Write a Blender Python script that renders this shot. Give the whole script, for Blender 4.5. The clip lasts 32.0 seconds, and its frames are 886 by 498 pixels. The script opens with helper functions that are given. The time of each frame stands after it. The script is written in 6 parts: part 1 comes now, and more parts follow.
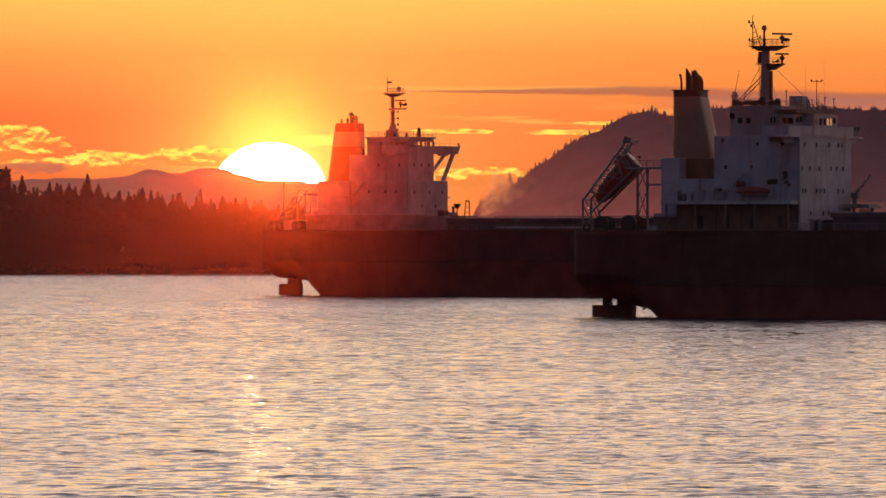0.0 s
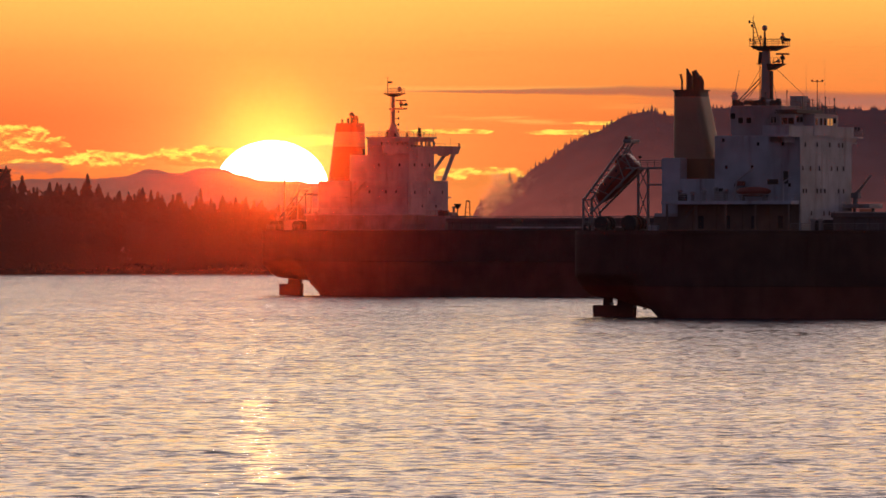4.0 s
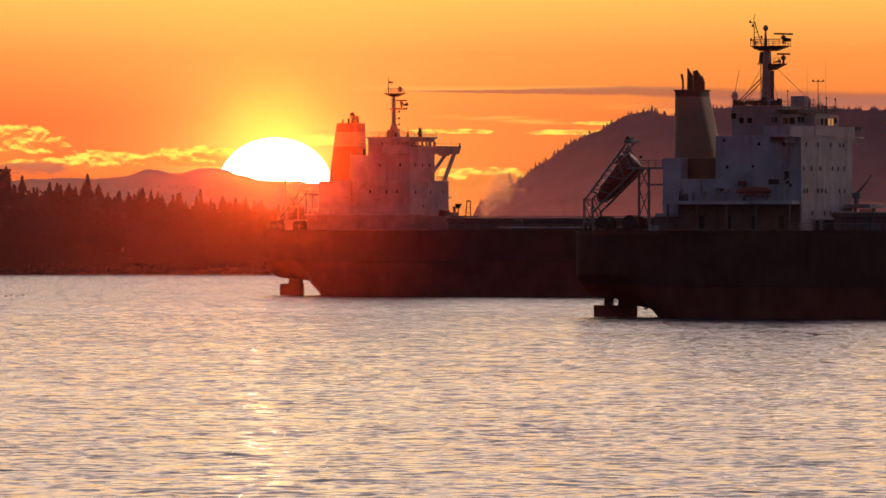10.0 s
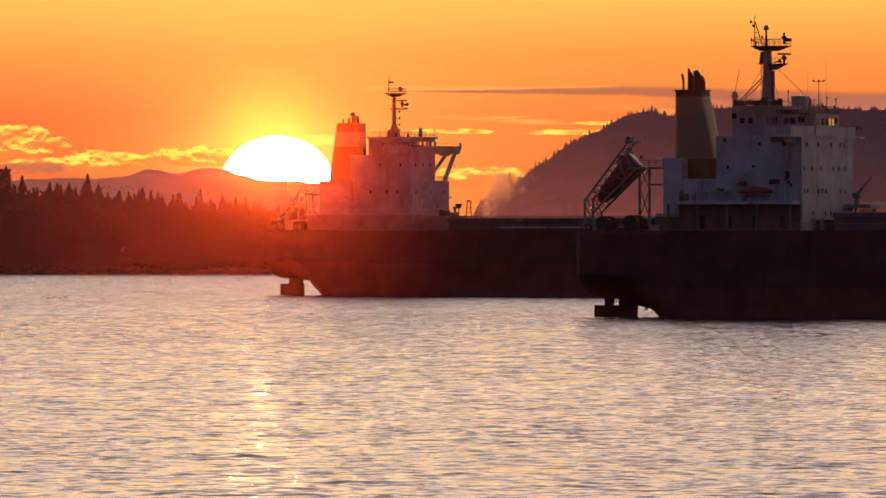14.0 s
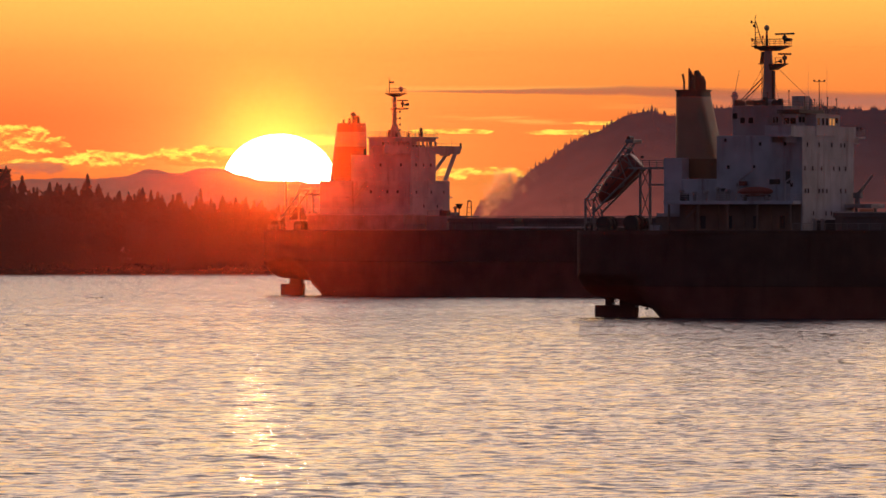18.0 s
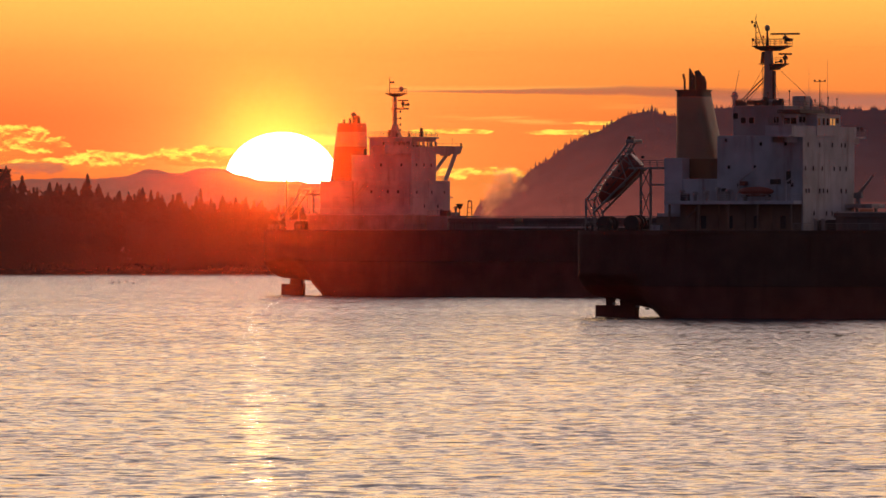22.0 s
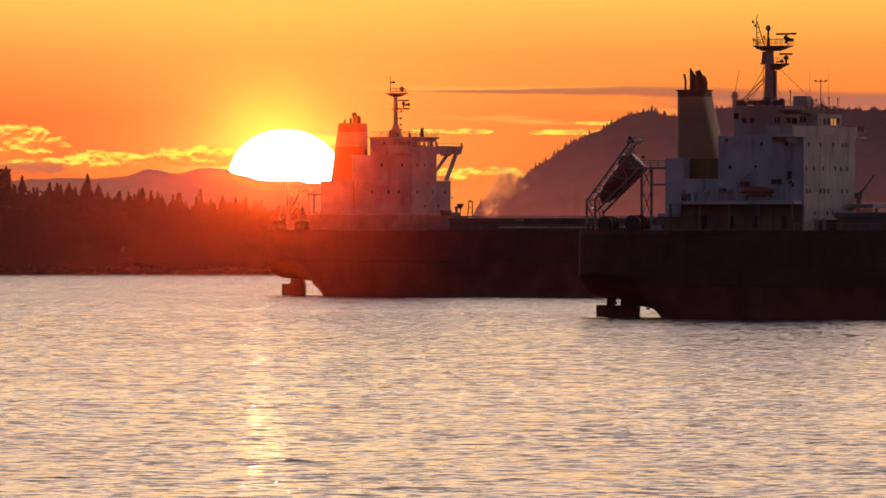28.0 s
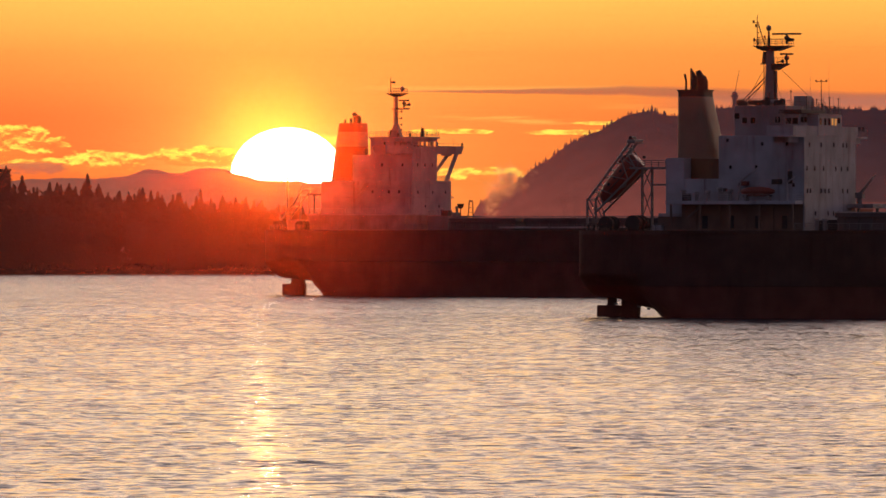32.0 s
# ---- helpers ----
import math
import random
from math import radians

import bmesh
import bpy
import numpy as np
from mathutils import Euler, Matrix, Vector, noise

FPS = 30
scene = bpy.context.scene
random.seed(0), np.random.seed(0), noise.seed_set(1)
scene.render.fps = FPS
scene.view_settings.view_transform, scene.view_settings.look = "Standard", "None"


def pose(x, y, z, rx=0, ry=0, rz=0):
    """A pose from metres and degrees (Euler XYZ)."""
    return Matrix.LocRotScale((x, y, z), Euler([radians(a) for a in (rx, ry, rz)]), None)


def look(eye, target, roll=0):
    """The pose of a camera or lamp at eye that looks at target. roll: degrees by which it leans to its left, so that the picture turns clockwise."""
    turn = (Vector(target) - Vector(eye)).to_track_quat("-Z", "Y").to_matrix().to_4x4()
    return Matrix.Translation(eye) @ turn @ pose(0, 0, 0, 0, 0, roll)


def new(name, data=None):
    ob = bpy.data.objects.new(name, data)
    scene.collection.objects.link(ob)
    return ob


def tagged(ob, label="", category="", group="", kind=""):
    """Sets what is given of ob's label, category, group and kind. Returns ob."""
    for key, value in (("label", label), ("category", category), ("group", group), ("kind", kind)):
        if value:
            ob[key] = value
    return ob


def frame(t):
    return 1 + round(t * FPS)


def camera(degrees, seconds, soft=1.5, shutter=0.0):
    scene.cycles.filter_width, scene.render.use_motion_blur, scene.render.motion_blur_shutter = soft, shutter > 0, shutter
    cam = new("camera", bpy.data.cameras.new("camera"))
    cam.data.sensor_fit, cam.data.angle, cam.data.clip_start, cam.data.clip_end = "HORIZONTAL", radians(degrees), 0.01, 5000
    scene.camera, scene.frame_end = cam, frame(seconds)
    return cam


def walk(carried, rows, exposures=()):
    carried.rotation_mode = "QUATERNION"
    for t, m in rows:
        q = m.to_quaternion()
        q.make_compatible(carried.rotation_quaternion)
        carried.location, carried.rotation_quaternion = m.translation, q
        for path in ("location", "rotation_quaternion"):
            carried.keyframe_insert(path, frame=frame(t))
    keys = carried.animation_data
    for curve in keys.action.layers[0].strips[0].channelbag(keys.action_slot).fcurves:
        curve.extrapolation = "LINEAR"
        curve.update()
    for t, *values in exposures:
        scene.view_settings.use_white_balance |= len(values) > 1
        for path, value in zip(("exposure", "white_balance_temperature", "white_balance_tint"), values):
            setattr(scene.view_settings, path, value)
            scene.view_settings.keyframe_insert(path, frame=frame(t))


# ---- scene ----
cam = camera(6.3, 32.0, soft=1.6)
EYE = Vector((0.0, 0.0, 14.2))
STILL = look(EYE, (0.0, 1000.0, 11.68))
walk(cam, [(0.0, STILL), (32.0, STILL)], [(0.0, 0.07, 6300, 10), (32.0, 0.12, 6800, 10)])

# ---- world, sun ----
def world_sky():
    w = bpy.data.worlds.new("sunset_sky")
    scene.world = w
    w.use_nodes = True
    nt = w.node_tree
    nt.nodes.clear()
    N, L = nt.nodes.new, nt.links.new

    def math_node(op, a, b=None, clamp=False):
        n = N("ShaderNodeMath")
        n.operation, n.use_clamp = op, clamp
        for i, v in enumerate((a, b)):
            if v is None:
                continue
            if isinstance(v, (int, float)):
                n.inputs[i].default_value = v
            else:
                L(v, n.inputs[i])
        return n.outputs[0]

    def smooth(v, a, b):
        n = N("ShaderNodeMapRange")
        n.interpolation_type = "SMOOTHSTEP"
        L(v, n.inputs[0])
        n.inputs[1].default_value, n.inputs[2].default_value = a, b
        return n.outputs[0]

    def ramp(v, stops):
        n = N("ShaderNodeValToRGB")
        els = n.color_ramp.elements
        while len(els) < len(stops):
            els.new(0.5)
        for e, (p, c) in zip(els, stops):
            e.position, e.color = p, (*c, 1)
        L(v, n.inputs[0])
        return n.outputs[0]

    def mix(f, a, b, kind="MIX"):
        n = N("ShaderNodeMix")
        n.data_type, n.blend_type = "RGBA", kind
        if isinstance(f, (int, float)):
            n.inputs[0].default_value = f
        else:
            L(f, n.inputs[0])
        for i, v in ((6, a), (7, b)):
            if isinstance(v, tuple):
                n.inputs[i].default_value = (*v, 1)
            else:
                L(v, n.inputs[i])
        return n.outputs[2]

    tc = N("ShaderNodeTexCoord")
    sep = N("ShaderNodeSeparateXYZ")
    L(tc.outputs["Generated"], sep.inputs[0])
    dx, dy, dz = sep.outputs
    up = math_node("MAXIMUM", dz, 0.0)
    el = math_node("POWER", up, 0.35)
    low = ramp(el, SKY_STOPS)
    # degrees across and up, round the sunset
    az = math_node("MULTIPLY", math_node("ARCTAN2", dx, dy), 57.2958)
    ev = math_node("MULTIPLY", dz, 57.2958)
    # aureole round the sun, wider than it is high
    ax = math_node("MULTIPLY", math_node("ADD", az, 1.16), 0.72)
    ay = math_node("SUBTRACT", ev, 0.36)
    r = math_node("SQRT", math_node("ADD", math_node("MULTIPLY", ax, ax), math_node("MULTIPLY", ay, ay)))
    halo = math_node("EXPONENT", math_node("MULTIPLY", r, -1.15))
    inner = math_node("EXPONENT", math_node("MULTIPLY", r, -4.3))
    sky = mix(1.0, low, mix(halo, (0, 0, 0), HALO), "ADD")
    sky = mix(1.0, sky, mix(inner, (0, 0, 0), INNER), "ADD")
    # the glow stands taller over the sun than beside it
    gx = math_node("ADD", az, 1.16)
    tall = math_node("EXPONENT", math_node("MULTIPLY", math_node("MULTIPLY", gx, gx), -1.5))
    tall = math_node("MULTIPLY", tall, math_node("MULTIPLY", smooth(ev, 1.7, 3.5), math_node("SUBTRACT", 1.0, smooth(ev, 7.0, 15.0))))
    sky = mix(1.0, sky, mix(tall, (0, 0, 0), (0.3, 0.22, 0.05)), "ADD")
    # low down the sky is redder on the far side of the sun from the hill, and clearer towards the hill
    low_down = math_node("SUBTRACT", 1.0, smooth(ev, 0.7, 1.4))
    sky = mix(math_node("MULTIPLY", low_down, smooth(az, -1.3, -2.6)), sky, (0.93, 0.82, 0.84), "MULTIPLY")
    sky = mix(math_node("MULTIPLY", low_down, smooth(az, -0.9, 0.4)), sky, (1.02, 1.1, 1.05), "MULTIPLY")
    # clouds: long thin streak, low golden banks
    comb = N("ShaderNodeCombineXYZ")
    L(az, comb.inputs[0])
    L(ev, comb.inputs[2])

    def fbm(sx, sz, detail, rough=0.55, dist=0.0, off=0.0, lift=0.0):
        m = N("ShaderNodeMapping")
        m.inputs["Scale"].default_value = (sx, 1, sz)
        m.inputs["Location"].default_value = (off, off, off + lift)
        L(comb.outputs[0], m.inputs[0])
        n = N("ShaderNodeTexNoise")
        L(m.outputs[0], n.inputs["Vector"])
        n.inputs["Scale"].default_value, n.inputs["Detail"].default_value = 1.0, detail
        n.inputs["Roughness"].default_value, n.inputs["Distortion"].default_value = rough, dist
        return n.outputs[0]

    def band(v, a, b, c, d):
        return math_node("MULTIPLY", smooth(v, a, b), math_node("SUBTRACT", 1.0, smooth(v, c, d)))

    # golden banks over the mountains: heaped masses, lit along their upper rims
    def heaps(lift):
        best = None
        for ca, ce, ra, re in BANKS:
            a = math_node("DIVIDE", math_node("SUBTRACT", az, ca), ra)
            e = math_node("DIVIDE", math_node("SUBTRACT", ev, ce - lift), re)
            d = math_node("SUBTRACT", 1.0, math_node("ADD", math_node("MULTIPLY", a, a), math_node("MULTIPLY", e, e)))
            best = d if best is None else math_node("MAXIMUM", best, d)
        best = math_node("MULTIPLY", math_node("MAXIMUM", best, -1.6), 0.72)
        puffs = math_node("MULTIPLY", math_node("SUBTRACT", fbm(5.5, 12.0, 7, 0.6, 0.3, 3.7, lift * 12.0), 0.5), 2.2)
        return math_node("ADD", best, puffs)

    field, above = heaps(0.0), heaps(0.03)
    bank = smooth(field, -0.02, 0.22)
    rim = math_node("MULTIPLY", smooth(math_node("SUBTRACT", field, above), -0.02, 0.26), bank)
    soft_light = fbm(9.0, 24.0, 6, 0.6, 0.0, 1.3)
    sky = mix(math_node("MULTIPLY", bank, 0.75), sky, (0.9, 0.25, 0.05))
    sky = mix(math_node("MULTIPLY", rim, smooth(soft_light, 0.3, 0.6)), sky, (1.3, 0.84, 0.12))
    # a mauve bank in shade lies under the golden ones
    a = math_node("DIVIDE", math_node("ADD", az, 2.92), 0.36)
    e = math_node("DIVIDE", math_node("SUBTRACT", ev, 0.425), 0.05)
    shade = math_node("SUBTRACT", 1.0, math_node("ADD", math_node("MULTIPLY", a, a), math_node("MULTIPLY", e, e)))
    shade = smooth(math_node("ADD", shade, math_node("MULTIPLY", math_node("SUBTRACT", fbm(5.0, 20.0, 6, 0.6, 0.3, 5.2), 0.5), 3.6)), 0.1, 0.9)
    sky = mix(math_node("MULTIPLY", shade, 0.7), sky, (0.42, 0.14, 0.09))
    # a bright streak runs out from the top of the sun
    a = math_node("DIVIDE", math_node("ADD", az, 0.92), 0.46)
    e = math_node("DIVIDE", math_node("SUBTRACT", ev, 0.625), 0.045)
    gold = math_node("SUBTRACT", 1.0, math_node("ADD", math_node("MULTIPLY", a, a), math_node("MULTIPLY", e, e)))
    gold = smooth(math_node("ADD", gold, math_node("MULTIPLY", math_node("SUBTRACT", fbm(3.0, 20.0, 5, 0.6, 0.2, 2.2), 0.5), 1.6)), -0.1, 0.9)
    sky = mix(math_node("MULTIPLY", gold, 0.7), sky, (1.4, 0.95, 0.16))
    # thin wisps above
    wisp = smooth(fbm(0.9, 19.0, 6, 0.55, 0.2, 8.1), 0.54, 0.68)
    wisp = math_node("MULTIPLY", wisp, math_node("MULTIPLY", band(ev, 0.46, 0.58, 0.75, 0.95), smooth(az, -0.9, 0.1)))
    sky = mix(math_node("MULTIPLY", wisp, 0.5), sky, (1.1, 0.56, 0.12))
    # mauve streak that lies high over the hill, and widens away from the sun
    wob = math_node("MULTIPLY", math_node("SUBTRACT", fbm(1.1, 0.0, 4, 0.6), 0.5), 0.05)
    sag = math_node("MULTIPLY", math_node("MAXIMUM", math_node("SUBTRACT", az, 1.3), 0.0), -0.035)
    sv = math_node("SUBTRACT", math_node("SUBTRACT", math_node("SUBTRACT", ev, 0.978), wob), sag)
    half = math_node("MULTIPLY", smooth(az, -0.5, 2.6), 0.055)
    half = math_node("ADD", half, 0.006)
    streak = math_node("SUBTRACT", 1.0, smooth(math_node("DIVIDE", math_node("ABSOLUTE", sv), half), 0.35, 1.15))
    streak = math_node("MULTIPLY", streak, smooth(az, -0.65, 0.25))
    edge = math_node("SUBTRACT", 1.0, smooth(math_node("ABSOLUTE", math_node("SUBTRACT", sv, 0.018)), 0.0, 0.03))
    edge = math_node("MULTIPLY", edge, band(az, -0.8, -0.2, 1.0, 2.0))
    sky = mix(math_node("MULTIPLY", edge, 0.45), sky, (1.0, 0.5, 0.12))
    sky = mix(math_node("MULTIPLY", streak, 0.8), sky, (0.42, 0.13, 0.075))
    veil = math_node("MULTIPLY", band(ev, 0.78, 0.86, 0.9, 0.98), smooth(az, 1.2, 2.3))
    sky = mix(math_node("MULTIPLY", veil, 0.7), sky, (0.45, 0.17, 0.12))
    # dome of the sky, from a low sun
    nish = N("ShaderNodeTexSky")
    nish.sky_type, nish.sun_disc = "NISHITA", False
    nish.sun_elevation, nish.sun_rotation = radians(1.0), radians(-1.16)
    dome = mix(1.0, nish.outputs[0], DOME, "MULTIPLY")
    sky = mix(smooth(ev, 46.0, 57.0), sky, dome)
    # away from the sunset the sky is a dusky blue-grey
    away = smooth(dy, 0.94, 0.35)
    sky = mix(away, sky, DUSK)
    bg = N("ShaderNodeBackground")
    L(sky, bg.inputs[0])
    bg.inputs[1].default_value = 1.0
    out = N("ShaderNodeOutputWorld")
    L(bg.outputs[0], out.inputs[0])


# cloud banks: azimuth, elevation, half width, half height in degrees
BANKS = [(-3.06, 0.59, 0.36, 0.15), (-2.95, 0.48, 0.3, 0.05), (-2.42, 0.47, 0.34, 0.1), (-1.74, 0.515, 0.36, 0.075), 
         (0.2, 0.355, 0.36, 0.075), (0.32, 0.395, 0.24, 0.055), (0.1, 0.69, 0.34, 0.022), (0.95, 0.685, 0.4, 0.02), (1.2, 0.75, 0.3, 0.015)]
SKY_STOPS = [(0.0, (0.8, 0.115, 0.03)), (0.17, (0.88, 0.15, 0.034)), (0.225, (0.92, 0.18, 0.04)), (0.262, (0.97, 0.3, 0.06)),
             (0.29, (1.05, 0.52, 0.1)), (0.36, (1.4, 0.82, 0.36)), (0.45, (1.54, 1.05, 0.64)), (0.54, (1.46, 1.05, 0.82)), (0.66, (1.32, 1.0, 0.9)), (0.82, (1.12, 0.87, 0.87)), (0.95, (0.84, 0.67, 0.74))]
HALO = (0.3, 0.25, 0.05)
INNER = (1.2, 0.9, 0.2)
DOME = (0.48, 0.4, 0.46)
DUSK = (0.08, 0.08, 0.128)
world_sky()

sun_lamp = new("sun_light", bpy.data.lights.new("sun_light", "SUN"))
sun_lamp.data.energy, sun_lamp.data.angle, sun_lamp.data.color = 0.036, radians(0.6), (1.0, 0.5, 0.2)
sun_lamp.matrix_world = look((-100.0, 4900.0, 57.0), (0.0, 0.0, 9.0))


# ---- materials ----
def surface(name, color, rough=0.6, metal=0.0, grain=4.0, vary=0.18, bump=0.15, streak=None, streak_amount=0.5, spec=0.5):
    """Paint or the like: two scales of variation, a fine relief and, if given, runs of rust or grime down the walls."""
    m = bpy.data.materials.new(name)
    m.use_nodes = True
    nt = m.node_tree
    N, L = nt.nodes.new, nt.links.new
    b = nt.nodes["Principled BSDF"]
    tc = N("ShaderNodeTexCoord")

    def noise_tex(scale, detail=4, stretch=(1, 1, 1)):
        mp = N("ShaderNodeMapping")
        mp.inputs["Scale"].default_value = stretch
        L(tc.outputs["Object"], mp.inputs[0])
        n = N("ShaderNodeTexNoise")
        n.inputs["Scale"].default_value, n.inputs["Detail"].default_value = scale, detail
        L(mp.outputs[0], n.inputs["Vector"])
        return n.outputs[0]

    def mix(f, a, c):
        n = N("ShaderNodeMix")
        n.data_type = "RGBA"
        L(f, n.inputs[0])
        for i, v in ((6, a), (7, c)):
            if isinstance(v, tuple):
                n.inputs[i].default_value = (*v, 1)
            else:
                L(v, n.inputs[i])
        return n.outputs[2]

    def ranged(v, a, c, top=1.0):
        n = N("ShaderNodeMapRange")
        L(v, n.inputs[0])
        n.inputs[1].default_value, n.inputs[2].default_value, n.inputs[4].default_value = a, c, top
        return n.outputs[0]

    dark = tuple(c * (1 - vary) for c in color)
    lite = tuple(min(1, c * (1 + vary * 0.6)) for c in color)
    col = mix(ranged(noise_tex(0.25, 5), 0.35, 0.65), dark, lite)
    fine = noise_tex(grain, 6)
    col = mix(ranged(fine, 0.45, 0.75, 0.35), col, dark)
    if streak:
        runs = noise_tex(1.0, 6, (0.9, 0.9, 0.07))
        patch = noise_tex(0.16, 3)
        mul = N("ShaderNodeMath")
        mul.operation = "MULTIPLY"
        L(ranged(runs, 0.52, 0.72, streak_amount), mul.inputs[0])
        L(ranged(patch, 0.4, 0.65), mul.inputs[1])
        col = mix(mul.outputs[0], col, streak)
    L(col, b.inputs["Base Color"])
    rr = N("ShaderNodeMapRange")
    L(fine, rr.inputs[0])
    rr.inputs[3].default_value, rr.inputs[4].default_value = max(0.02, rough - 0.12), min(1, rough + 0.12)
    L(rr.outputs[0], b.inputs["Roughness"])
    b.inputs["Metallic"].default_value = metal
    b.inputs["Specular IOR Level"].default_value = spec
    bp = N("ShaderNodeBump")
    bp.inputs["Strength"].default_value, bp.inputs["Distance"].default_value = bump, 0.05
    L(fine, bp.inputs["Height"])
    L(bp.outputs[0], b.inputs["Normal"])
    return m


def glowing(name, color, strength, clear=False):
    """A light of its own; clear: a body of hot gas that other light passes through."""
    m = bpy.data.materials.new(name)
    m.use_nodes = True
    nt = m.node_tree
    nt.nodes.clear()
    e = nt.nodes.new("ShaderNodeEmission")
    e.inputs[0].default_value, e.inputs[1].default_value = (*color, 1), strength
    last = e.outputs[0]
    if clear:
        both = nt.nodes.new("ShaderNodeAddShader")
        nt.links.new(last, both.inputs[0])
        nt.links.new(nt.nodes.new("ShaderNodeBsdfTransparent").outputs[0], both.inputs[1])
        last = both.outputs[0]
    nt.links.new(last, nt.nodes.new("ShaderNodeOutputMaterial").inputs[0])
    return m


def glare_strips():
    """Strips added to imitate glare: nearly clear, and what they bend of the low sun's light goes on almost straight.
    """
    m = bpy.data.materials.new("glare_strips")
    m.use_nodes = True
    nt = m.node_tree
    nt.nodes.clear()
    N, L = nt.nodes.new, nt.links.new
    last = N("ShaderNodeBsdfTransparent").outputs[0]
    for amount, color, rough in GLARE_LOBES:
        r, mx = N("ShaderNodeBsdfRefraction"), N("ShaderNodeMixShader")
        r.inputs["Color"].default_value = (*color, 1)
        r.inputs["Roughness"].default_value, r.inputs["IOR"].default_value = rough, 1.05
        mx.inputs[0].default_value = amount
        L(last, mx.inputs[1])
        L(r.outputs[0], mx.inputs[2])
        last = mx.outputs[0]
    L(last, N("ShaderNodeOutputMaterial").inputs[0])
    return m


# glare lobes, from narrow to wide: share, tint, spread
GLARE_LOBES = ((0.0145, (1.0, 0.6, 0.12), 0.26), (0.085, (1.0, 0.15, 0.012), 0.37), (0.1, (1.0, 0.1, 0.02), 0.66), (0.031, (0.55, 0.4, 0.42), 1.0))


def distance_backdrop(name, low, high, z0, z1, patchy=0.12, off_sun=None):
    """Far land with the lit air before it painted in as a plain glow: paler towards its foot and, with off_sun, dimmer
    away from the sun.
    """
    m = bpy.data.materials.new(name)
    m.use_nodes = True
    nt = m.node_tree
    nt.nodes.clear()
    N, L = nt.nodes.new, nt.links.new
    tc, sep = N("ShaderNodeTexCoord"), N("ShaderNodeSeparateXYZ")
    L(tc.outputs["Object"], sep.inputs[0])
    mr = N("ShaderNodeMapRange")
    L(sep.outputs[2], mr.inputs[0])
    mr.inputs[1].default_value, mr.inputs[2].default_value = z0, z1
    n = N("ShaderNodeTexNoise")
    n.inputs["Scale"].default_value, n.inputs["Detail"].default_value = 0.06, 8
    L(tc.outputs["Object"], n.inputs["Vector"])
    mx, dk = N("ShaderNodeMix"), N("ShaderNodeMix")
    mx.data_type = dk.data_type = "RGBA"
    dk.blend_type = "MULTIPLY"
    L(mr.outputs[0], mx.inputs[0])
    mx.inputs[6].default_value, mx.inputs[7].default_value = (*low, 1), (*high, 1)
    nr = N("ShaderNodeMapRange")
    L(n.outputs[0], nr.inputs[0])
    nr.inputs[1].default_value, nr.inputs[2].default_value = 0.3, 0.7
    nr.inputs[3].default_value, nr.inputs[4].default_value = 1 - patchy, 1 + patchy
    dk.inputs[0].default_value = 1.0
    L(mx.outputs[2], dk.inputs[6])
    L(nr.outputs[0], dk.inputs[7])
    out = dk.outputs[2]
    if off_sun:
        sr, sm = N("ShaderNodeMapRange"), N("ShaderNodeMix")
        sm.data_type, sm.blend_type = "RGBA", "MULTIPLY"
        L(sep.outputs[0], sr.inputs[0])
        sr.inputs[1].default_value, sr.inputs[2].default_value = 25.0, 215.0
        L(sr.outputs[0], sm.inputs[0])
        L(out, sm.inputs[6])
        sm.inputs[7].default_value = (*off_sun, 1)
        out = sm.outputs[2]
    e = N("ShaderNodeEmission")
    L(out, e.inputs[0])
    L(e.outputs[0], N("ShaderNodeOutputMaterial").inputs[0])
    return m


def foliage(name, color, through_color, air=(0.0, 0.0, 0.0)):
    """Needles: a dull front, and some light that comes through from behind. air: haze before far woods, painted in as
    emission.
    """
    m = bpy.data.materials.new(name)
    m.use_nodes = True
    nt = m.node_tree
    N, L = nt.nodes.new, nt.links.new
    b = nt.nodes["Principled BSDF"]
    b.inputs["Roughness"].default_value = 0.75
    info = N("ShaderNodeObjectInfo")
    tc, n = N("ShaderNodeTexCoord"), N("ShaderNodeTexNoise")
    n.inputs["Scale"].default_value, n.inputs["Detail"].default_value = 0.7, 4
    L(tc.outputs["Object"], n.inputs["Vector"])
    mx = N("ShaderNodeMix")
    mx.data_type = "RGBA"
    add = N("ShaderNodeMath")
    add.operation = "MULTIPLY"
    L(n.outputs[0], add.inputs[0])
    L(info.outputs["Random"], add.inputs[1])
    L(add.outputs[0], mx.inputs[0])
    mx.inputs[6].default_value = (*color, 1)
    mx.inputs[7].default_value = (*[c * 1.8 for c in color], 1)
    L(mx.outputs[2], b.inputs["Base Color"])
    t = N("ShaderNodeBsdfTranslucent")
    t.inputs[0].default_value = (*through_color, 1)
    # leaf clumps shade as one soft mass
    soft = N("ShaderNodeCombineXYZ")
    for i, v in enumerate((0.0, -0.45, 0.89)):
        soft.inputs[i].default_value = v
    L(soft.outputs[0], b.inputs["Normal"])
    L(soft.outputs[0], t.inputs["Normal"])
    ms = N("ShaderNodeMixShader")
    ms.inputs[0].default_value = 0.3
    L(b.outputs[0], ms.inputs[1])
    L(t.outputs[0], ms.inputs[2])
    # painted haze: a faint glow added to leaves that give no light
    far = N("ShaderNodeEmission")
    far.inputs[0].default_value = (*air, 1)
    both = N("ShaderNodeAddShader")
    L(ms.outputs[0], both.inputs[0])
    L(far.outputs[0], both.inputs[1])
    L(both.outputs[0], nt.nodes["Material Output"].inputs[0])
    return m


